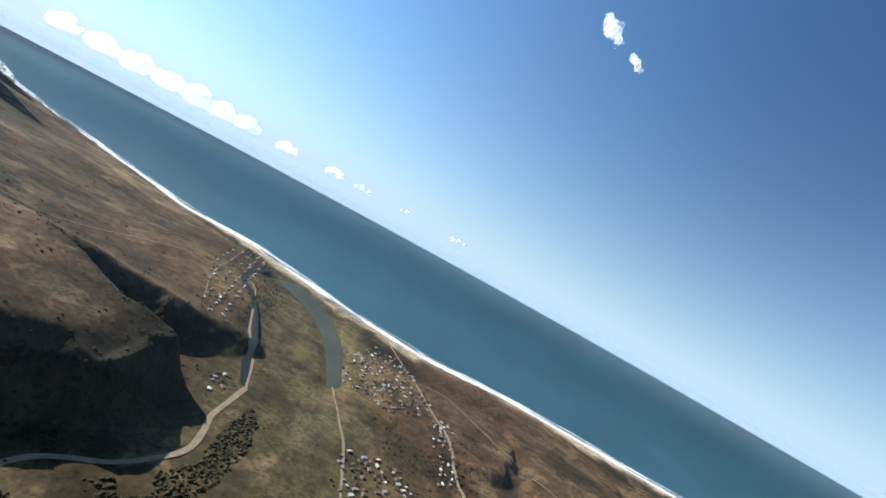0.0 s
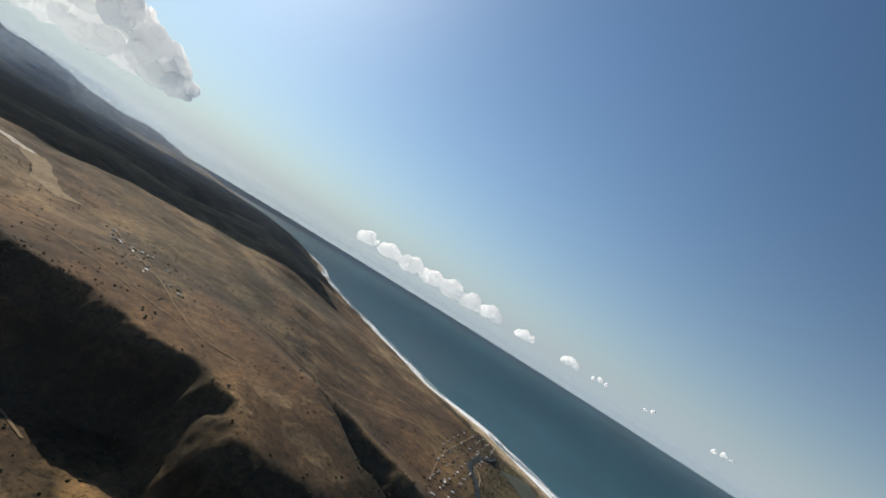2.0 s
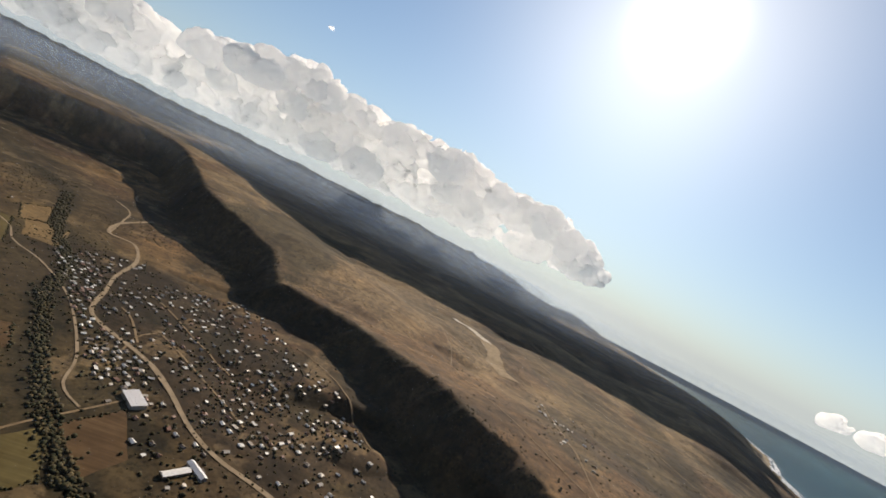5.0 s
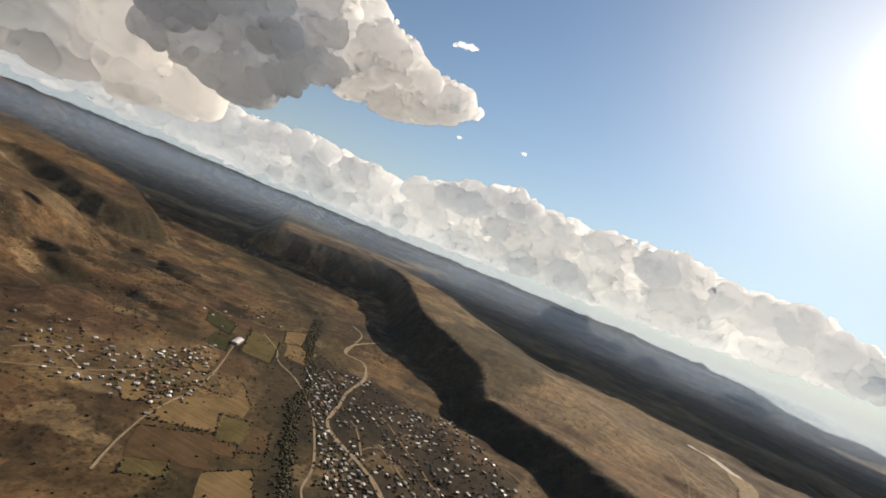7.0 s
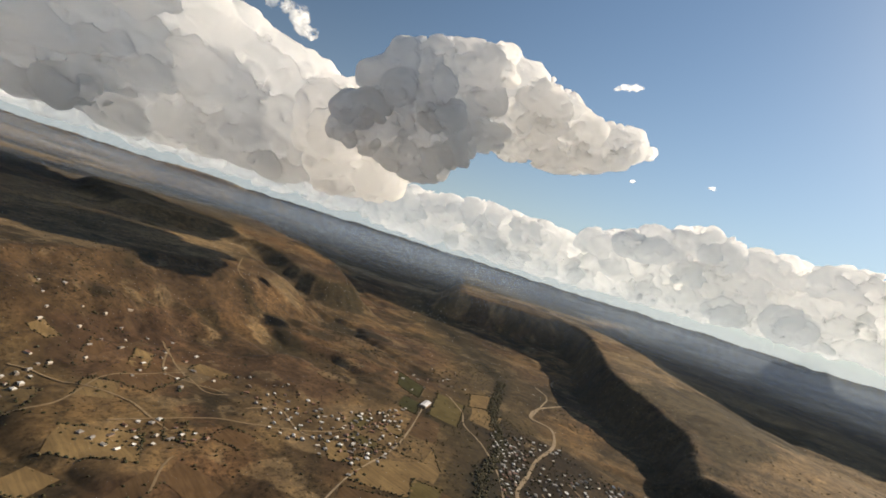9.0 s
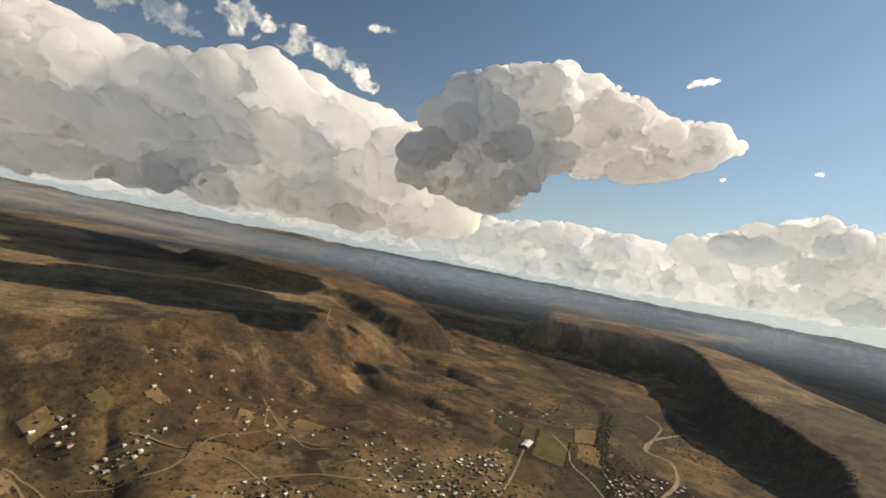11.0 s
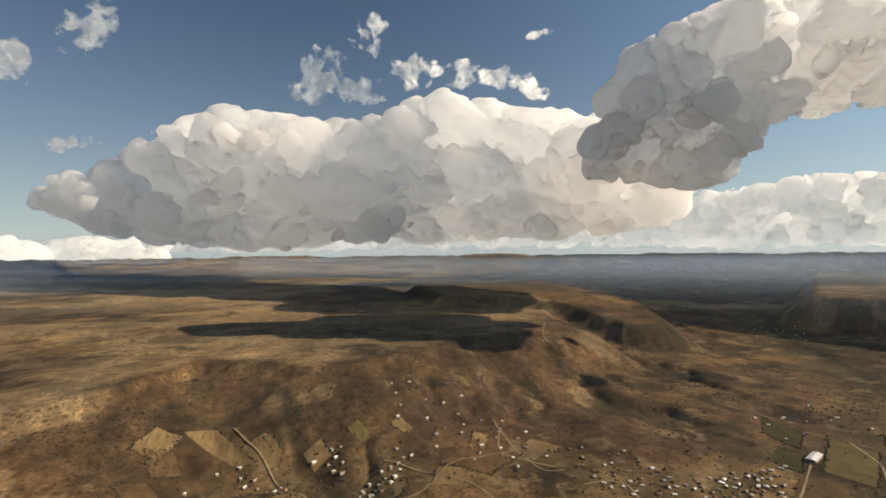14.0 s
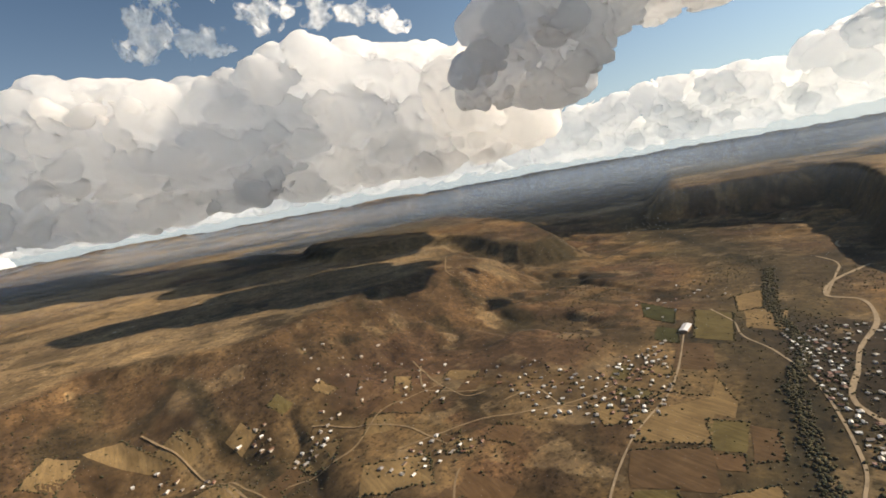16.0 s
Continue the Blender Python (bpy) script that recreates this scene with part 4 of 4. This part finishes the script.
shed = house(42, 15, 5, 2.2, "gable", "long pale sheet-roofed hall beside the green fields", M_SHED)
shed.matrix_basis = at_ground(-921, -590, 20)
shed2 = house(34, 18, 5, 1.4, "lean", "large grey sheet-roofed workshop in the village", M_SHED)
shed2.matrix_basis = at_ground(-583, -130, 40)
hall = house(30, 8, 3.4, 1.8, "gable", "white school block at the edge of the village", M_SHED)
hall.matrix_basis = at_ground(-496, -26, 45)
copy_thing(hall, at_ground(-482, -44, 135))
for hx, hy in ((47, -1623), (30, -1640), (5, -1650), (-434, -973)):
    copy_thing(KINDS[4], at_ground(hx, hy, 12))

# ---- trees and scrub ----
def leaf_material():
    m, n, l, b = material("scrub_leaves")
    g = n.new("ShaderNodeNewGeometry")
    r = ramp(n, [(0, (0.026, 0.028, 0.014)), (0.45, (0.045, 0.041, 0.02)), (0.8, (0.062, 0.05, 0.026)), (1.0, (0.085, 0.066, 0.034))])
    l.new(g.outputs["Random Per Island"], r.inputs[0])
    l.new(r.outputs[0], b.inputs["Base Color"])
    b.inputs["Roughness"].default_value = 0.9
    b.inputs["Specular IOR Level"].default_value = 0.1
    return m


M_LEAF = leaf_material()


def ico(level):
    bm = bmesh.new()
    bmesh.ops.create_icosphere(bm, subdivisions=level, radius=1)
    v = np.array([x.co[:] for x in bm.verts])
    f = np.array([[q.index for q in x.verts] for x in bm.faces])
    bm.free()
    return v, f


ICO = {k: ico(k) for k in (1, 2)}


def clumps(name, xs, ys, size, level, label, category):
    """Many uneven leafy clumps standing on the land, one mesh."""
    v, f = ICO[level]
    n = len(xs)
    g = np.random.default_rng(len(xs))
    z = height(xs, ys)
    s = size * g.uniform(0.55, 1.5, n)
    jit = 1 + g.uniform(-0.35, 0.35, (n, len(v)))
    P = v[None] * jit[..., None] * s[:, None, None]
    P[..., 0] *= g.uniform(0.8, 1.4, n)[:, None]
    P[..., 2] *= 0.8
    P[..., 2] += s[:, None] * 0.45
    P = P + np.stack([xs, ys, z], -1)[:, None]
    X = np.stack(drawn_in(P[..., 0], P[..., 1], P[..., 2]), -1).reshape(-1, 3)
    F = (f[None] + (np.arange(n) * len(v))[:, None, None]).reshape(-1, 3)
    me = tri_mesh(name, X, F, False)
    me.materials.append(M_LEAF)
    return tagged(new(name, me), label, category, kind="stuff")


g = np.random.default_rng(5)
L = smooth_line(RIVER[6:16], 3.0)
L = np.repeat(L, 5, 0)
off = g.normal(size=(len(L), 2)) * np.array([6.5, 6.5])
clumps("riverside_trees", L[:, 0] + off[:, 0], L[:, 1] + off[:, 1], 2.1, 1, "dark belt of trees along the dry river bed", "trees")
BELT = [(-200, 310), (-150, 352), (-100, 395), (-52, 460), (-50, 540), (-40, 640), (-15, 600), (-10, 520), (-20, 440), (-70, 350), (-140, 280)]
bx, by = g.uniform(-210, 0, 5200), g.uniform(270, 650, 5200)
ok = (inside(BELT, bx, by) > 0) & (fbm(bx, by, 40, 3, 83) > -0.15)
clumps("valley_thicket", bx[ok], by[ok], 1.7, 1, "olive thicket between the road and the river", "thicket")
# scrub over the land, thicker in patches and on scarps
N = 130000
a, d = np.radians(g.uniform(-200, 45, N)), np.sqrt(g.uniform(380 ** 2, 1900 ** 2, N))
x, y = d * np.sin(a), d * np.cos(a)
dens = 0.10 + 0.9 * step(0.02, 0.4, fbm(x, y, 150, 4, 81)) + 0.4 * step(-120, -60, inside(PLATEAU, x, y)) * (1 - step(0, 20, inside(PLATEAU, x, y)))
dens *= (shore(x, y) > 90) * (1 - 0.8 * step(0, 30, inside(PLATEAU, x, y))) * (1 - 0.95 * step(400, 480, y) * (1 - step(110, 200, np.abs(x - 10)))) * (1 - 0.75 * step(0, 30, inside(MESA, x, y))) * (inside(LAGOON, x, y) < -8)
keep = g.uniform(size=N) < dens * 0.4
clumps("scrub", x[keep], y[keep], 1.35, 1, "scattered low dark bushes over dry slopes", "scrub")
# trees among the houses
P = np.array([p for p in placed if p[1] > -480 and p[1] < 320] * 2 + placed)
P = P + g.normal(size=P.shape) * 10
clumps("garden_trees", P[:, 0], P[:, 1], 1.7, 2, "small dark trees and shrubs between houses", "trees")
# hedges round the fields
H = []
for _, quad in FIELDS:
    for p0, p1 in zip(quad, quad[1:] + quad[:1]):
        if g.uniform() < 0.55:
            n = int(math.dist(p0, p1) / 4)
            for t in np.linspace(0, 1, n):
                H.append((p0[0] + (p1[0] - p0[0]) * t + g.normal() * 1.2, p0[1] + (p1[1] - p0[1]) * t + g.normal() * 1.2))
H = np.array(H)
clumps("hedges", H[:, 0], H[:, 1], 1.5, 1, "dark hedges between the fields", "hedge")


# ---- clouds ----
def cloud_material(name="cloud", grain=0.035, detail=6, lo=0.5, hi=0.95):
    m, n, l, b = material(name)
    out = n["Material Output"]
    b.inputs["Base Color"].default_value = (0.99, 0.99, 0.985, 1)
    b.inputs["Roughness"].default_value = 1.0
    b.inputs["Specular IOR Level"].default_value = 0.0
    b.inputs["Subsurface Weight"].default_value = 1.0
    b.inputs["Subsurface Radius"].default_value = (1.0, 1.0, 1.0)
    b.inputs["Subsurface Scale"].default_value = 650.0
    g = n.new("ShaderNodeNewGeometry")
    stray = noise_node(n, l, 0.02, 4, 0.6)
    bent = n.new("ShaderNodeVectorMath")
    bent.operation = "MULTIPLY_ADD"
    l.new(stray.outputs["Color"], bent.inputs[0])
    bent.inputs[1].default_value = (34, 34, 34)
    l.new(g.outputs["Position"], bent.inputs[2])
    total = None
    for scale, weight in ((0.016, 1.0), (0.041, 0.45)):
        v = n.new("ShaderNodeTexVoronoi")
        v.feature = "SMOOTH_F1"
        v.inputs["Scale"].default_value, v.inputs["Smoothness"].default_value = scale, 0.25
        l.new(bent.outputs[0], v.inputs["Vector"])
        k = n.new("ShaderNodeMath")
        k.operation = "MULTIPLY_ADD"
        l.new(v.outputs["Distance"], k.inputs[0])
        k.inputs[1].default_value = -weight
        if total:
            l.new(total, k.inputs[2])
        total = k.outputs[0]
    bump = n.new("ShaderNodeBump")
    bump.inputs["Strength"].default_value, bump.inputs["Distance"].default_value = 0.12, 16.0
    l.new(total, bump.inputs["Height"])
    l.new(bump.outputs[0], b.inputs["Normal"])
    clear, mix = n.new("ShaderNodeBsdfTransparent"), n.new("ShaderNodeMixShader")
    a = n.new("ShaderNodeAttribute")
    a.attribute_name = "thick"
    f = noise_node(n, l, grain, detail, 0.6)
    add = n.new("ShaderNodeMath")
    add.operation = "MULTIPLY_ADD"
    l.new(f.outputs["Fac"], add.inputs[0])
    add.inputs[1].default_value = 0.9
    l.new(a.outputs["Fac"], add.inputs[2])
    r = ramp(n, [(lo, (0, 0, 0)), (hi, (1, 1, 1))])
    l.new(add.outputs[0], r.inputs[0])
    l.new(r.outputs[0], mix.inputs[0])
    l.new(clear.outputs[0], mix.inputs[1])
    tra, both = n.new("ShaderNodeBsdfTranslucent"), n.new("ShaderNodeMixShader")
    tra.inputs["Color"].default_value = (0.98, 0.98, 0.98, 1)
    both.inputs[0].default_value = 0.62
    l.new(b.outputs[0], both.inputs[1])
    l.new(tra.outputs[0], both.inputs[2])
    l.new(both.outputs[0], mix.inputs[2])
    l.new(mix.outputs[0], out.inputs["Surface"])
    return m


M_CLOUD = cloud_material()
M_SHRED = cloud_material("cloud_shred", 0.022, 3, 0.4, 1.55)


def aim(a, e, d):
    a, e = radians(a), radians(e)
    return np.array([d * math.cos(e) * math.sin(a), d * math.cos(e) * math.cos(a), EYE_Z + d * math.sin(e)])


def skin(f, origin, h):
    """The surface f = 0 of a field on a grid, as quads."""
    s = f > 0
    nx, ny, nz = f.shape
    corner = [(a, b, c) for a in (0, 1) for b in (0, 1) for c in (0, 1)]
    part_of = {q: (slice(q[0], nx - 1 + q[0]), slice(q[1], ny - 1 + q[1]), slice(q[2], nz - 1 + q[2])) for q in corner}
    count = sum(s[part_of[q]].astype(np.int8) for q in corner)
    cells = np.argwhere((count > 0) & (count < 8))
    ci, cj, ck = cells.T
    acc, num = np.zeros((len(cells), 3)), np.zeros(len(cells))
    for q in corner:
        for ax in range(3):
            if q[ax]:
                continue
            r = list(q)
            r[ax] = 1
            fa, fb = f[ci + q[0], cj + q[1], ck + q[2]], f[ci + r[0], cj + r[1], ck + r[2]]
            cross = (fa > 0) != (fb > 0)
            u = np.where(cross, fa / np.where(cross, fa - fb, 1), 0)
            p = np.array(q, float)[None] + u[:, None] * np.eye(3)[ax][None]
            acc += p * cross[:, None]
            num += cross
    verts = (cells + acc / num[:, None]) * h + origin
    idx = np.full((nx - 1, ny - 1, nz - 1), -1, np.int64)
    idx[ci, cj, ck] = np.arange(len(cells))
    quads = []
    for ax in range(3):
        lo = [slice(1, -1)] * 3
        hi = [slice(1, -1)] * 3
        lo[ax], hi[ax] = slice(0, -1), slice(1, None)
        e = np.argwhere(s[tuple(lo)] != s[tuple(hi)])
        off = np.array([1, 1, 1])
        off[ax] = 0
        e = e + off
        b, c = [(1, 2), (2, 0), (0, 1)][ax]
        ub, uc = np.eye(3, dtype=int)[b], np.eye(3, dtype=int)[c]
        four = [e - ub - uc, e - uc, e, e - ub]
        q = np.stack([idx[tuple(k.T)] for k in four], 1)
        flip = ~s[tuple(e.T)]
        q[flip] = q[flip][:, ::-1]
        quads.append(q)
    return verts, np.concatenate(quads)


def billows(P, size, seed):
    """Rounded cells with creases between them, 0 in the creases to 1 on the crowns."""
    q = P / size
    q = q + 0.3 * np.sin(2.3 * np.roll(q, 1, 1) + seed) + 0.16 * np.sin(5.1 * np.roll(q, 2, 1) + 2 * seed)      # so that no two cells are alike
    base = np.floor(q - 0.5)
    best = np.full(len(P), 9.0)
    for a in (0, 1):
        for b in (0, 1):
            for c in (0, 1):
                g = base + (a, b, c)
                j = np.stack([lattice(g[:, 0], g[:, 1], g[:, 2], seed + 7 * k) for k in range(3)], -1)
                best = np.minimum(best, (((g + 0.5 + 0.36 * j) - q) ** 2).sum(1))
    return np.clip(1 - best / 0.85, 0, 1)


def normals_of(v, q):
    fn = np.cross(v[q[:, 2]] - v[q[:, 0]], v[q[:, 3]] - v[q[:, 1]])
    n = np.zeros_like(v)
    for k in range(4):
        for ax in range(3):
            n[:, ax] += np.bincount(q[:, k], fn[:, ax], len(v))
    return n / (np.linalg.norm(n, axis=1)[:, None] + 1e-9)


def cloud(lobes, voxel, seed, label, bumps=0.58, size=1.0, fringe=0.62, most_solid=1.0, base=None):
    """A cumulus: lumps at azimuth, elevation, distance, radius, flattened below, swollen into billows."""
    C = np.array([aim(a, e, d) for a, e, d, _ in lobes])
    R = np.array([r for *_, r in lobes], float)
    lo = (C - R[:, None] * 1.6).min(0)
    hi = (C + R[:, None] * 1.6).max(0)
    n = np.ceil((hi - lo) / voxel).astype(int) + 2
    axes = [lo[i] + voxel * np.arange(n[i]) for i in range(3)]
    f0 = np.full(tuple(n), -1.2)
    for c, r in zip(C, R):
        sl = tuple(slice(max(0, int((c[i] - 1.75 * r - lo[i]) / voxel)), int((c[i] + 1.75 * r - lo[i]) / voxel) + 2) for i in range(3))
        X, Y, Z = np.meshgrid(axes[0][sl[0]] - c[0], axes[1][sl[1]] - c[1], axes[2][sl[2]] - c[2], indexing="ij")
        Z = np.where(Z < 0, Z * 1.35, Z * 1.05)
        f0[sl] = np.logaddexp(f0[sl] * 8, (1 - np.sqrt(X * X + Y * Y + Z * Z) / r) * 8) / 8
    f = f0.copy()
    m = np.argwhere(np.abs(f0 + 0.05) < 0.75)
    P = m * voxel + lo
    amt, s0 = np.zeros(len(P)), 330.0 * size
    for o, w in enumerate((0.62, 0.42, 0.24)):
        k = 2.1 ** o / s0
        if 1 / k < voxel * 1.4:
            break
        amt += w * (3.1 * billows(P * (1, 1, 1.12) + 40 * o, 1.25 / k, seed + 31 * o) - 1.9)
    if base:                      # a level underside
        az = np.degrees(np.arctan2(P[:, 0], P[:, 1]))
        az = np.where(az > 100, az - 360, az)
        el = np.degrees(np.arctan2(P[:, 2] - EYE_Z, np.hypot(P[:, 0], P[:, 1])))
        low = np.maximum(0, np.interp(az, *zip(*base)) + 0.9 - el)
        amt = amt * np.clip(1 - 0.25 * low, 0.45, 1) - 0.4 * low
    f[tuple(m.T)] += bumps * (np.minimum(amt, 0) + np.maximum(amt, 0) * np.clip((f0[tuple(m.T)] + 0.45) / 0.25, 0, 1))
    f[0], f[-1], f[:, 0], f[:, -1], f[:, :, 0], f[:, :, -1] = (-1,) * 6
    v, q = skin(f, lo, voxel)
    near = np.clip(((v - lo) / voxel).round().astype(int), 0, n - 1)
    for cell, lift in ((6.8 * voxel, 1.6), (3.3 * voxel, 0.7)):              # cauliflower heads, then smaller ones on them
        much = 0.25 + 1.5 * billows(v, 7 * cell, seed + 5) ** 2
        v = v + normals_of(v, q) * ((billows(v, cell, seed + int(cell)) - 0.45) * much * lift * voxel)[:, None]
    for _ in range(3):                                                       # round the creases off
        mid, num = np.zeros_like(v), np.bincount(q.ravel(), minlength=len(v))[:, None]
        for ax in range(3):
            face = v[q, ax].mean(1)
            mid[:, ax] = sum(np.bincount(q[:, k], face, len(v)) for k in range(4))
        v = 0.35 * v + 0.65 * mid / np.maximum(num, 1)
    me = tri_mesh("cloud", v, q)
    thick = np.clip((f0[tuple(near.T)] + fringe) / 0.35, 0, most_solid)
    at = me.attributes.new("thick", "FLOAT", "POINT")
    at.data.foreach_set("value", thick.astype(np.float32))
    me.materials.append(M_CLOUD)
    return tagged(new("cloud", me), label, "cloud", "clouds in the sky")


def bank_of(top, base, d0, d1, seed, most=4.2, swell=0.98, drop=1.3):
    """Lumps that fill the sky between two lines of azimuth and elevation; the distance runs from d0 to d1."""
    r = np.random.default_rng(seed)
    ta, te = zip(*top)
    ba, be = zip(*base)
    out, a = [], ta[0]
    while a < ta[-1]:
        hi, lo = np.interp(a, ta, te), np.interp(a, ba, be)
        lo -= drop
        ang = max(0.5, min((hi - lo) / 2, most))
        rows = max(1, round((hi - lo) / (1.55 * ang)))
        d = np.interp(a, (ta[0], ta[-1]), (d0, d1))
        for k in range(rows):
            e = (lo + hi) / 2 if rows == 1 else lo + ang + (hi - lo - 2 * ang) * k / (rows - 1)
            dd = d * (1 + r.normal() * 0.035 - 0.03 * k)
            size = swell * ang * r.uniform(0.8, 1.05)
            out.append((a + r.normal() * 0.15 * ang, e, dd, size * dd * math.pi / 180))
            for _ in range(2):                                   # puffs that swell out of it towards the open side
                turn, small = r.uniform(-0.4, math.pi + 0.4), r.uniform(0.34, 0.58)
                away = size * (1.05 - small)
                out.append((a + away * math.cos(turn) * 0.8, min(e + away * math.sin(turn) * 0.8, hi - small * size * 0.8), dd - size * r.uniform(0.0, 0.35) * dd * math.pi / 180, small * size * dd * math.pi / 180))
        a += 0.85 * ang
    return out


BIG_BASE = [(-198.5, 5.0), (-194.6, 2.6), (-189.7, 1.6), (-184.4, 1.0), (-178.7, 0.9), (-171.2, 1.6), (-163, 1.8), (-151.4, 2.2), (-146.3, 2.0), (-140.2, 2.6), (-133.5, 3.4)]
BIG = bank_of([(-198.5, 6.0), (-195.9, 8.2), (-191.2, 9.8), (-188.7, 12.8), (-184.4, 15), (-178.6, 15.1), (-172.4, 15.2), (-167.2, 15.6), (-163.2, 17.6), (-157.8, 18), (-152.5, 16.4), (-147.4, 15.4), (-144.3, 14.4), (-141.2, 14.6),
               (-138, 13), (-134.5, 9)], BIG_BASE, 3000, 2150, 1, 3.2)
cloud(BIG, 11, 101, "huge white cumulus cloud with a grey level base", bumps=0.7, size=0.62, base=BIG_BASE)
TIP_BASE = [(-140.5, 8), (-136, 8), (-131, 7), (-129, 9.3), (-127, 12.4), (-122, 12.8), (-117, 12.9), (-111, 14.5), (-107.5, 16.6)]
TIP = bank_of([(-140.5, 14), (-138.9, 17.8), (-136.8, 21.2), (-132.2, 22.8), (-127.4, 23.8), (-122.5, 22.4), (-117.4, 20.5), (-112.5, 18.9), (-109.8, 19.2), (-107.5, 17.6)],
              TIP_BASE, 1780, 2100, 2, 2.3, drop=0.8)
cloud(TIP, 7, 102, "bright towering white cumulus trailing a ragged tip", bumps=0.85, size=0.3)
ROW_BASE = [(-138, 1.2), (-126, 1.0), (-113, 1.2), (-101, 1.6), (-88, 2.0), (-78, 2.0), (-65, 2.7), (-61, 3)]
ROW = bank_of([(-138, 3.5), (-131, 6.0), (-123, 7), (-113, 6.2), (-109, 7.8), (-99, 10.9), (-95.5, 9.4), (-90, 9.3), (-80, 9.8), (-72, 8.2), (-68, 8.8), (-64, 7.2), (-61, 5.2)],
              ROW_BASE, 4850, 4900, 3, 2.0)
cloud(ROW, 16, 103, "long bank of white cumulus cloud above the southern horizon", bumps=0.7, size=0.5, base=ROW_BASE)
BACK = bank_of([(-192, 2.2), (-183, 3.2), (-175, 3.8), (-168, 3.0), (-160, 4.4), (-152, 3.4), (-145, 4.2), (-137, 3.6)], [(-192, 0.7), (-137, 0.9)], 4500, 4600, 6, 2.0, 0.98, 0.3)
cloud(BACK, 18, 105, "distant low bank of white cumulus behind the great cloud", bumps=0.75, size=0.4)
LEFT = bank_of([(-216, 2.4), (-204.8, 2.6), (-200.7, 1.4), (-196, 1.8), (-189, 0.8)], [(-216, -1.2), (-189, -1.2)], 4100, 4100, 4, 2, 0.98, 0.3)
cloud(LEFT, 12, 104, "low white cumulus cloud over far hills", bumps=0.8, size=0.36)
for i, a in enumerate((-36, -33, -30, -27.2, -24.4, -21.8, -19, -14.4, -8.6, -5, 1, 8)):
    r = (60, 66, 74, 70, 78, 74, 64, 50, 40, 24, 20, 18)[i]
    cloud([(a, 0.9, 4500, r), (a + 0.8, 0.8, 4500, r * 0.7), (a - 0.8, 0.7, 4500, r * 0.8)], 9, 110 + i, "small white cumulus puff low over the sea", size=0.35)


def shred(a, e, d, wide, tall, tilt, seed):
    """A thin torn shred: three crumpled veils, one behind the other, that fade out at their edges."""
    n, m = 46, 26
    u, v = np.meshgrid(np.linspace(-1, 1, n), np.linspace(-1, 1, m))
    centre = aim(a, e, d)
    away = (centre - np.array([0, 0, EYE_Z])) / d
    right = np.cross(away, [0, 0, 1.0])
    right /= np.linalg.norm(right)
    over = np.cross(right, away)
    c, s = math.cos(radians(tilt)), math.sin(radians(tilt))
    V, F, T = [], [], []
    for k in range(3):
        X, Y = u * wide, v * tall
        dep = 14 * k + 0.28 * tall * fbm(X + 70 * k, Y, 55, 3, seed + k)
        X, Y = X * c - Y * s + 9 * fbm(X, Y, 40, 3, seed + 20), X * s + Y * c + 9 * fbm(X, Y, 40, 3, seed + 30)
        P = centre + X[..., None] * right + Y[..., None] * over + dep[..., None] * away
        fade = 1.0 - np.hypot(u, v) ** 1.3 * (1.1 + 0.15 * k)
        body = 0.9 * fade + 1.1 * fbm(u * wide, v * tall, 62, 5, seed + 40) - 0.34
        T.append(np.where(np.hypot(u, v) > 0.97, -1, np.clip(body, -1, 0.24)).ravel())
        o = k * n * m
        V.append(P.reshape(-1, 3))
        F += [(o + j * n + i, o + j * n + i + 1, o + j * n + n + i + 1, o + j * n + n + i) for j in range(m - 1) for i in range(n - 1)]
    me = tri_mesh("cloud_shred", np.concatenate(V), np.array(F))
    at = me.attributes.new("thick", "FLOAT", "POINT")
    at.data.foreach_set("value", np.concatenate(T).astype(np.float32))
    me.materials.append(M_SHRED)
    return tagged(new("cloud_shred", me), "thin torn shred of white cloud", "cloud", "clouds in the sky")


for i, (a, e, d, w, h, tilt) in enumerate(((12.5, 29.2, 2600, 105, 60, -40), (16.8, 27.2, 2600, 60, 32, -35), (-111.0, 22.8, 2300, 75, 22, 12), (-100.2, 14.7, 2300, 28, 16, 10), (-108.2, 13.5, 2200, 22, 14, 0), (-147.2, 23.7, 2300, 85, 30, 10),
                                           (165.3, 21.5, 2700, 190, 95, 45), (158.8, 17.0, 2800, 150, 110, 20), (157.5, 12.8, 2800, 110, 60, -10), (163.9, 10.7, 2800, 150, 50, 5), (-173.6, 19.6, 2500, 180, 130, 35),
                                           (-167.7, 24.2, 2500, 110, 120, 60), (-162.5, 21.0, 2500, 120, 120, -50), (-155.1, 19.9, 2400, 230, 75, -8), (-149.5, 18.6, 2350, 120, 70, -25), (-169, 18.5, 2500, 200, 80, 5))):
    shred(a, e, d, w, h, tilt, 400 + 60 * i)
